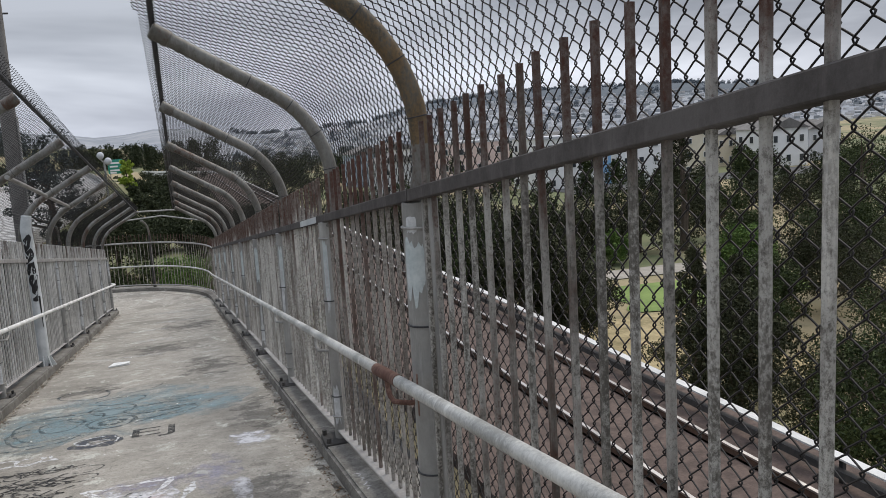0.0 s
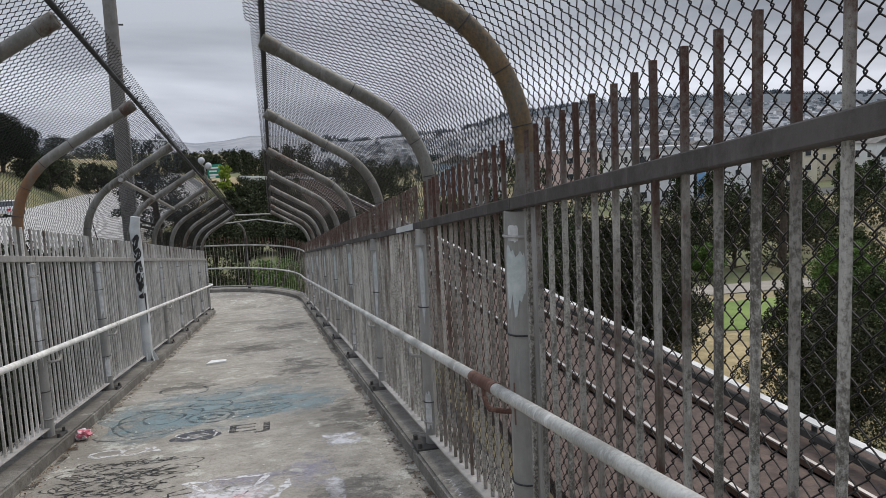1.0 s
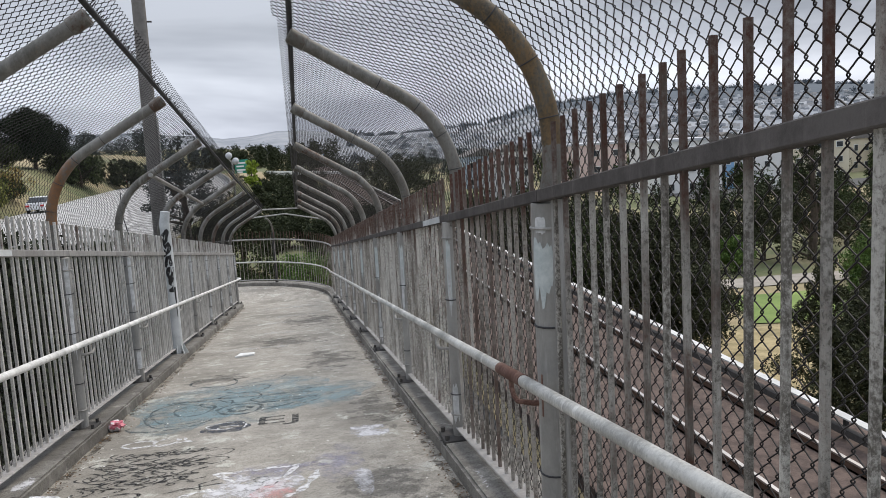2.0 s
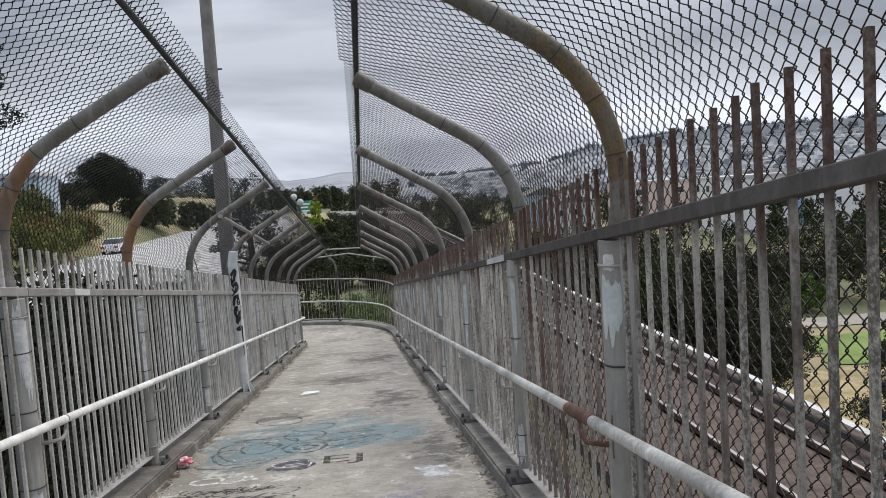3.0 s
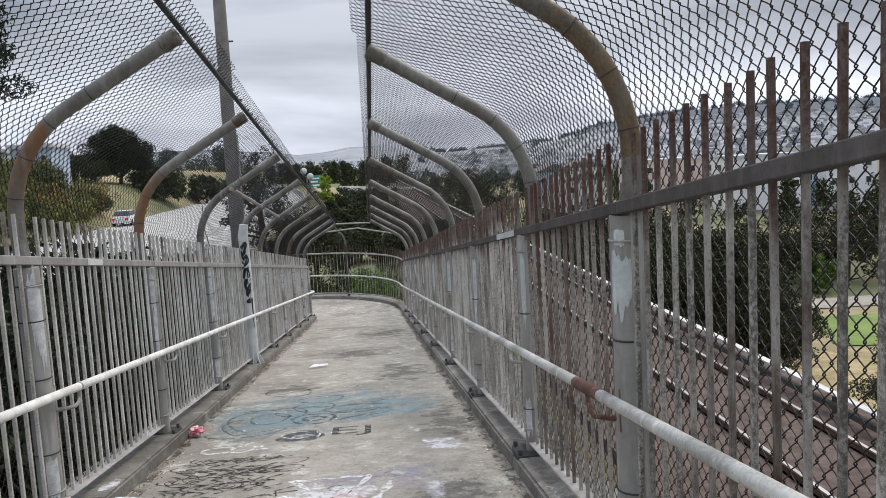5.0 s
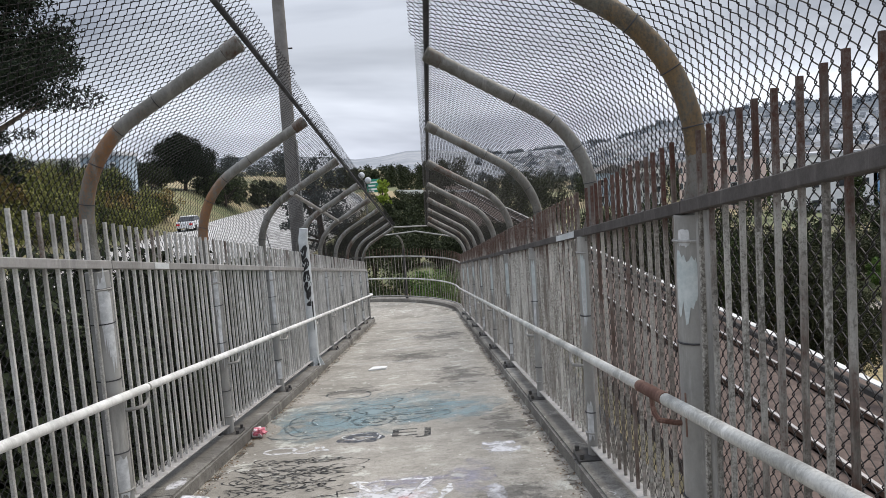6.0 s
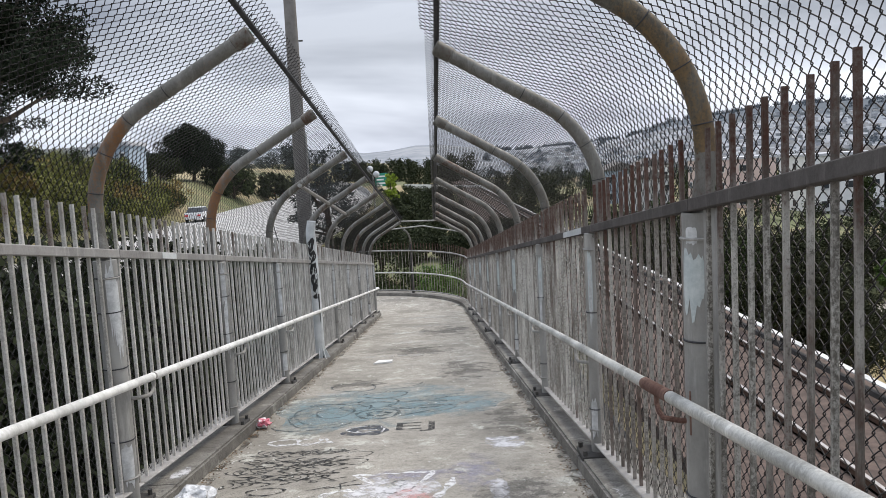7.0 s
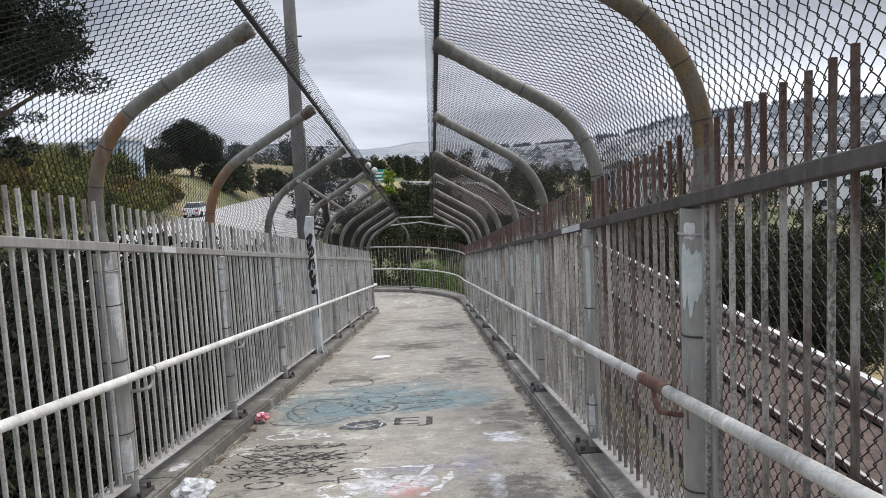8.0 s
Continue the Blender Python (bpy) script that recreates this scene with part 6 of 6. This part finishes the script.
for o in posts:
    for h_ in (0.55, 1.02, 1.38, 1.60) if o.location.x < 0 else (0.45, 1.15):
        sx_, sy_ = post_shift(o.location.x, o.location.y)
        part("band", ring(Builder(), (o.location.x + sx_, o.location.y + sy_, deck(o.location.y) + h_), (0, 0, 1), low_radius(o.location.x, o.location.y) + 0.0035, 0.0045, 18), TIE, o)

# braces and overhead pipes
brace = empty("brace_pipe", (XPL, 13.3, deck(13.3) + 2.2), "thin pipe brace tied between the bent posts", "pipe")
part("pipe", Builder().tube([(-1.66, 10.35, deck(10.35) + 2.675), (-1.70, 16.1, deck(16.1) + 2.68)], 0.027, 10), POST, brace)
part("end_cap", Builder().tube([(-1.70, 16.08, deck(16.08) + 2.68), (-1.70, 16.2, deck(16.2) + 2.68)], 0.034, 10), PALE, brace)
part("wire_loop", Builder().tube([(XPL + 0.02, 10.5, deck(10.5) + 2.5), (XPL + 0.0, 10.6, deck(10.5) + 2.2), (XPL + 0.03, 10.7, deck(10.5) + 1.95)], 0.006, 5), TIE, brace)
over = empty("overhead_pipes", (-0.5, 26.6, deck(26.6) + 3.0), "thin overhead pipes tying the screens together above the landing", "pipe")
ht = EDGE_H - 0.005
xl_, xr_ = XPL - 0.035 + 1.06, XPR + 0.035 - 1.06
part("cross_pipe", Builder().tube([(xl_, 26.4, deck(26.4) + ht), (xr_, 26.9, deck(26.9) + ht)], 0.024, 8), POST, over)
part("cross_pipe", Builder().tube([(xl_ - 0.5, 28.6, zl + ht - 0.35), (xl_ + 0.7, 28.9, zl + ht - 0.30), (1.0, 28.4, zl + ht - 0.55)], 0.024, 8), POST, over)
part("cross_pipe", Builder().tube([(xl_, 26.4, deck(26.4) + ht), (xl_ - 0.5, 28.6, zl + ht - 0.35)], 0.024, 8), POST, over)
for s_ in (4.3, 7.4):
    p_, d_ = turn(s_)
    q_ = p_ + d_ * 0.05
    root_ = empty("fence_post", (q_.x, q_.y, zl + H_KERB), "dark pipe post bent inwards over the landing", "fence post", "bent fence posts round the landing")
    pts = [Vector((q_.x, q_.y, zl + 0.1)), Vector((q_.x, q_.y, zl + 1.2)), Vector((q_.x, q_.y, zl + 2.0))]
    for i in range(1, 7):
        a = BEND_A * 1.2 * i / 6
        pts.append(q_ - d_ * (0.6 * (1 - math.cos(a))) + Vector((0, 0, zl + 2.0 + 0.6 * math.sin(a))))
    part("post", Builder().tube(pts[:3], 0.055, 10), DARKSTEEL, root_)
    part("arch_pipe", Builder().tube(pts[2:], 0.035, 10), ARCH, root_)

# litter
def crumple(name, x, y, size, material, label, category, seed, flat=0.6):
    bm = bmesh.new()
    bmesh.ops.create_icosphere(bm, subdivisions=3, radius=size)
    for v in bm.verts:
        q = noise.noise(v.co * (3.2 / size * 0.5) + Vector((seed, 0, 0))) * 0.5 + noise.noise(v.co * (9 / size * 0.5) + Vector((0, seed, 0))) * 0.28
        v.co *= 1 + q
        v.co.z *= flat
    lo = min(v.co.z for v in bm.verts)
    bmesh.ops.translate(bm, verts=bm.verts, vec=(0, 0, -lo * 0.9))
    b = Builder().from_bm(bm)
    ob = new(name, b.done(name, material))
    ob.location = (x, y, deck(y) + 0.002)
    return tagged(ob, label, category)


m_, t_, b_ = mat("printed_wrapper")
nz = noise_of(t_, 11.0, 2, 0.5)
t_.links.new(mixed(t_, step(t_, nz, 0.50, 0.56), (0.74, 0.69, 0.69), (0.60, 0.16, 0.21)), b_.inputs["Base Color"])
b_.inputs["Roughness"].default_value = 0.4
WRAP = m_
crumple("crumpled_cup", -1.79, 7.86, 0.066, WRAP, "crumpled red and white paper cup by the kerb", "litter", 2.0, 0.75)
FOIL = plain("wrinkled_clear_plastic", (0.42, 0.43, 0.44), (0.75, 0.76, 0.78), 24, 0.25, 0.5)
crumple("plastic_bag", -1.68, 5.22, 0.12, FOIL, "crumpled clear plastic bag lying by the kerb", "litter", 5.0, 0.55)
paper = empty("cardboard_strip", (-0.92, 12.85, deck(12.85)), "pale flattened strip of cardboard on the deck", "litter")
b = Builder()
pts = [(-1.07, 12.72), (-0.78, 12.80), (-0.77, 12.93), (-1.0, 12.88)]
b.hexa([(u, v, deck(v) + 0.004) for u, v in pts] + [(u, v, deck(v) + 0.022 + 0.01 * i) for i, (u, v) in enumerate(pts)])
part("strip", b, PAINTS[0], paper, smooth=False)
# leaf litter and grit along the kerbs
rl = np.random.RandomState(3)
vs, n_ = [], 2600
side_ = rl.rand(n_) < 0.45
yy_ = 3.0 + 22 * rl.rand(n_) ** 1.5
xx_ = np.where(side_, KR - np.abs(rl.normal(0, 0.05, n_)) - 0.008, KL + np.abs(rl.normal(0, 0.06, n_)) + 0.008)
sz_ = rl.uniform(0.004, 0.015, n_)
an_ = rl.uniform(0, 6.28, n_)
zz_ = SLOPE * np.minimum(yy_, LAND) + 0.007
for ca, sa, dz in ((1, 0, 0.0), (0.2, 0.5, 0.006), (-1, 0, 0.001), (0.1, -0.5, 0.004)):
    vs.append(np.stack([xx_ + sz_ * (ca * np.cos(an_) - sa * np.sin(an_)), yy_ + sz_ * (ca * np.sin(an_) + sa * np.cos(an_)), zz_ + dz], 1))
LITTER = leafy("dry_leaf_litter", (0.045, 0.028, 0.016), (0.20, 0.13, 0.075), 8)
tagged(new("leaf_litter", fast_mesh("leaf_litter", np.stack(vs, 1).reshape(-1, 3), np.arange(n_ * 4).reshape(-1, 4), LITTER)), "dry brown leaf litter and grit along the kerbs", "litter", kind="stuff")

rg = np.random.RandomState(8)
nc = 520
cx_, cy_ = rg.uniform(KL + 0.03, KR - 0.03, nc), 3.2 + 14 * rg.rand(nc) ** 1.3
edge_ = rg.rand(nc) < 0.55
cx_ = np.where(edge_, np.where(rg.rand(nc) < 0.6, KR - 0.02 - np.abs(rg.normal(0, 0.14, nc)), KL + 0.02 + np.abs(rg.normal(0, 0.12, nc))), cx_)
cs_, ca_ = rg.uniform(0.004, 0.012, nc), rg.uniform(0, 6.28, nc)
cz_ = SLOPE * cy_ + 0.004
vs = [np.stack([cx_ + cs_ * np.cos(ca_ + q), cy_ + cs_ * np.sin(ca_ + q), cz_ + dz], 1) for q, dz in ((0, 0.0), (1.7, 0.004), (3.0, 0.002), (4.6, 0.005))]
CHIP = plain("pale_paint_chip", (0.45, 0.44, 0.41), (0.72, 0.71, 0.68), 9.0, 0.8, 0.1)
tagged(new("paint_chips", fast_mesh("paint_chips", np.stack(vs, 1).reshape(-1, 3), np.arange(nc * 4).reshape(-1, 4), CHIP)), "small pale chips and scraps scattered over the deck", "litter", kind="stuff")

DIRT = spray("dark_kerb_dirt", (0.05, 0.042, 0.033), 0.40, 5, fade=False)
for x_, wd in ((KR - 0.045, 0.10), (KL + 0.045, 0.10)):
    b = Builder()
    ribbon(b, [(x_ + 0.012 * math.sin(i * 1.3), 2.0 + 0.25 * i) for i in range(96)], wd, 0.0022)
    tagged(new("kerb_dirt", b.done("kerb_dirt", DIRT)), "dark dirt gathered along the foot of the kerb", "dirt", "dirt along the kerbs")

# freeway lane lines and the low barrier along its edge
LINEPAINT = plain("white_lane_paint", (0.62, 0.62, 0.60), (0.72, 0.72, 0.70), 1.0, 0.7, 0.05)
for lane in (-11.5, -16.0, -20.5):
    b = Builder()
    for k in range(18):
        y_ = 30 + k * 9
        o_ = -max(0, y_ - 90) ** 1.5 * 0.012
        b.box(lane + o_ - 0.07, lane + o_ + 0.07, y_, y_ + 3.2, -3.196, -3.19)
    tagged(new("lane_line", b.done("lane_line", LINEPAINT)), "dashed white lane line on the freeway", "road marking", kind="structure")
b = Builder()
for k in range(30):
    y_ = -20 + k * 10
    o0, o1 = -max(0, y_ - 90) ** 1.5 * 0.012, -max(0, y_ - 80) ** 1.5 * 0.012
    b.hexa([(-7.3 + o0, y_, -3.25), (-6.9 + o0, y_, -3.25), (-6.9 + o1, y_ + 9.95, -3.25), (-7.3 + o1, y_ + 9.95, -3.25), (-7.18 + o0, y_, -2.4), (-7.02 + o0, y_, -2.4), (-7.02 + o1, y_ + 9.95, -2.4), (-7.18 + o1, y_ + 9.95, -2.4)])
tagged(new("barrier", b.done("barrier", ROADWAY)), "low concrete barrier along the freeway's edge", "barrier", kind="structure")

# dark strip added to hide the pale ground between the footbridge and the railway
b = Builder().box(0.4, 4.34, -40, 34, -5.3, -4.75)
tagged(new("added_dark_strip", b.done("added_dark_strip", ASPHALT)), "added dark asphalt-coloured strip beside the railway", "ground", kind="structure")
car(-19.5, 140, -3.2, CARWHITE, "white car driving on the freeway")
for k, (x, y) in enumerate(((-29.5, 76.5), (-31.5, 78.5), (-33.5, 76), (-35.5, 79), (-30.5, 80.5), (-32.6, 73.5), (-36.8, 74.5), (-34.6, 71.5))):
    bush(x, y, 4.4, 2.5, LEAF_OLIVE if k % 2 else LEAF_MID, "olive green scrub bush on the bank" if k % 2 else "green bush in front of the houses", 900 + k, 32, 150, 0.11, group="scrub on the bank")
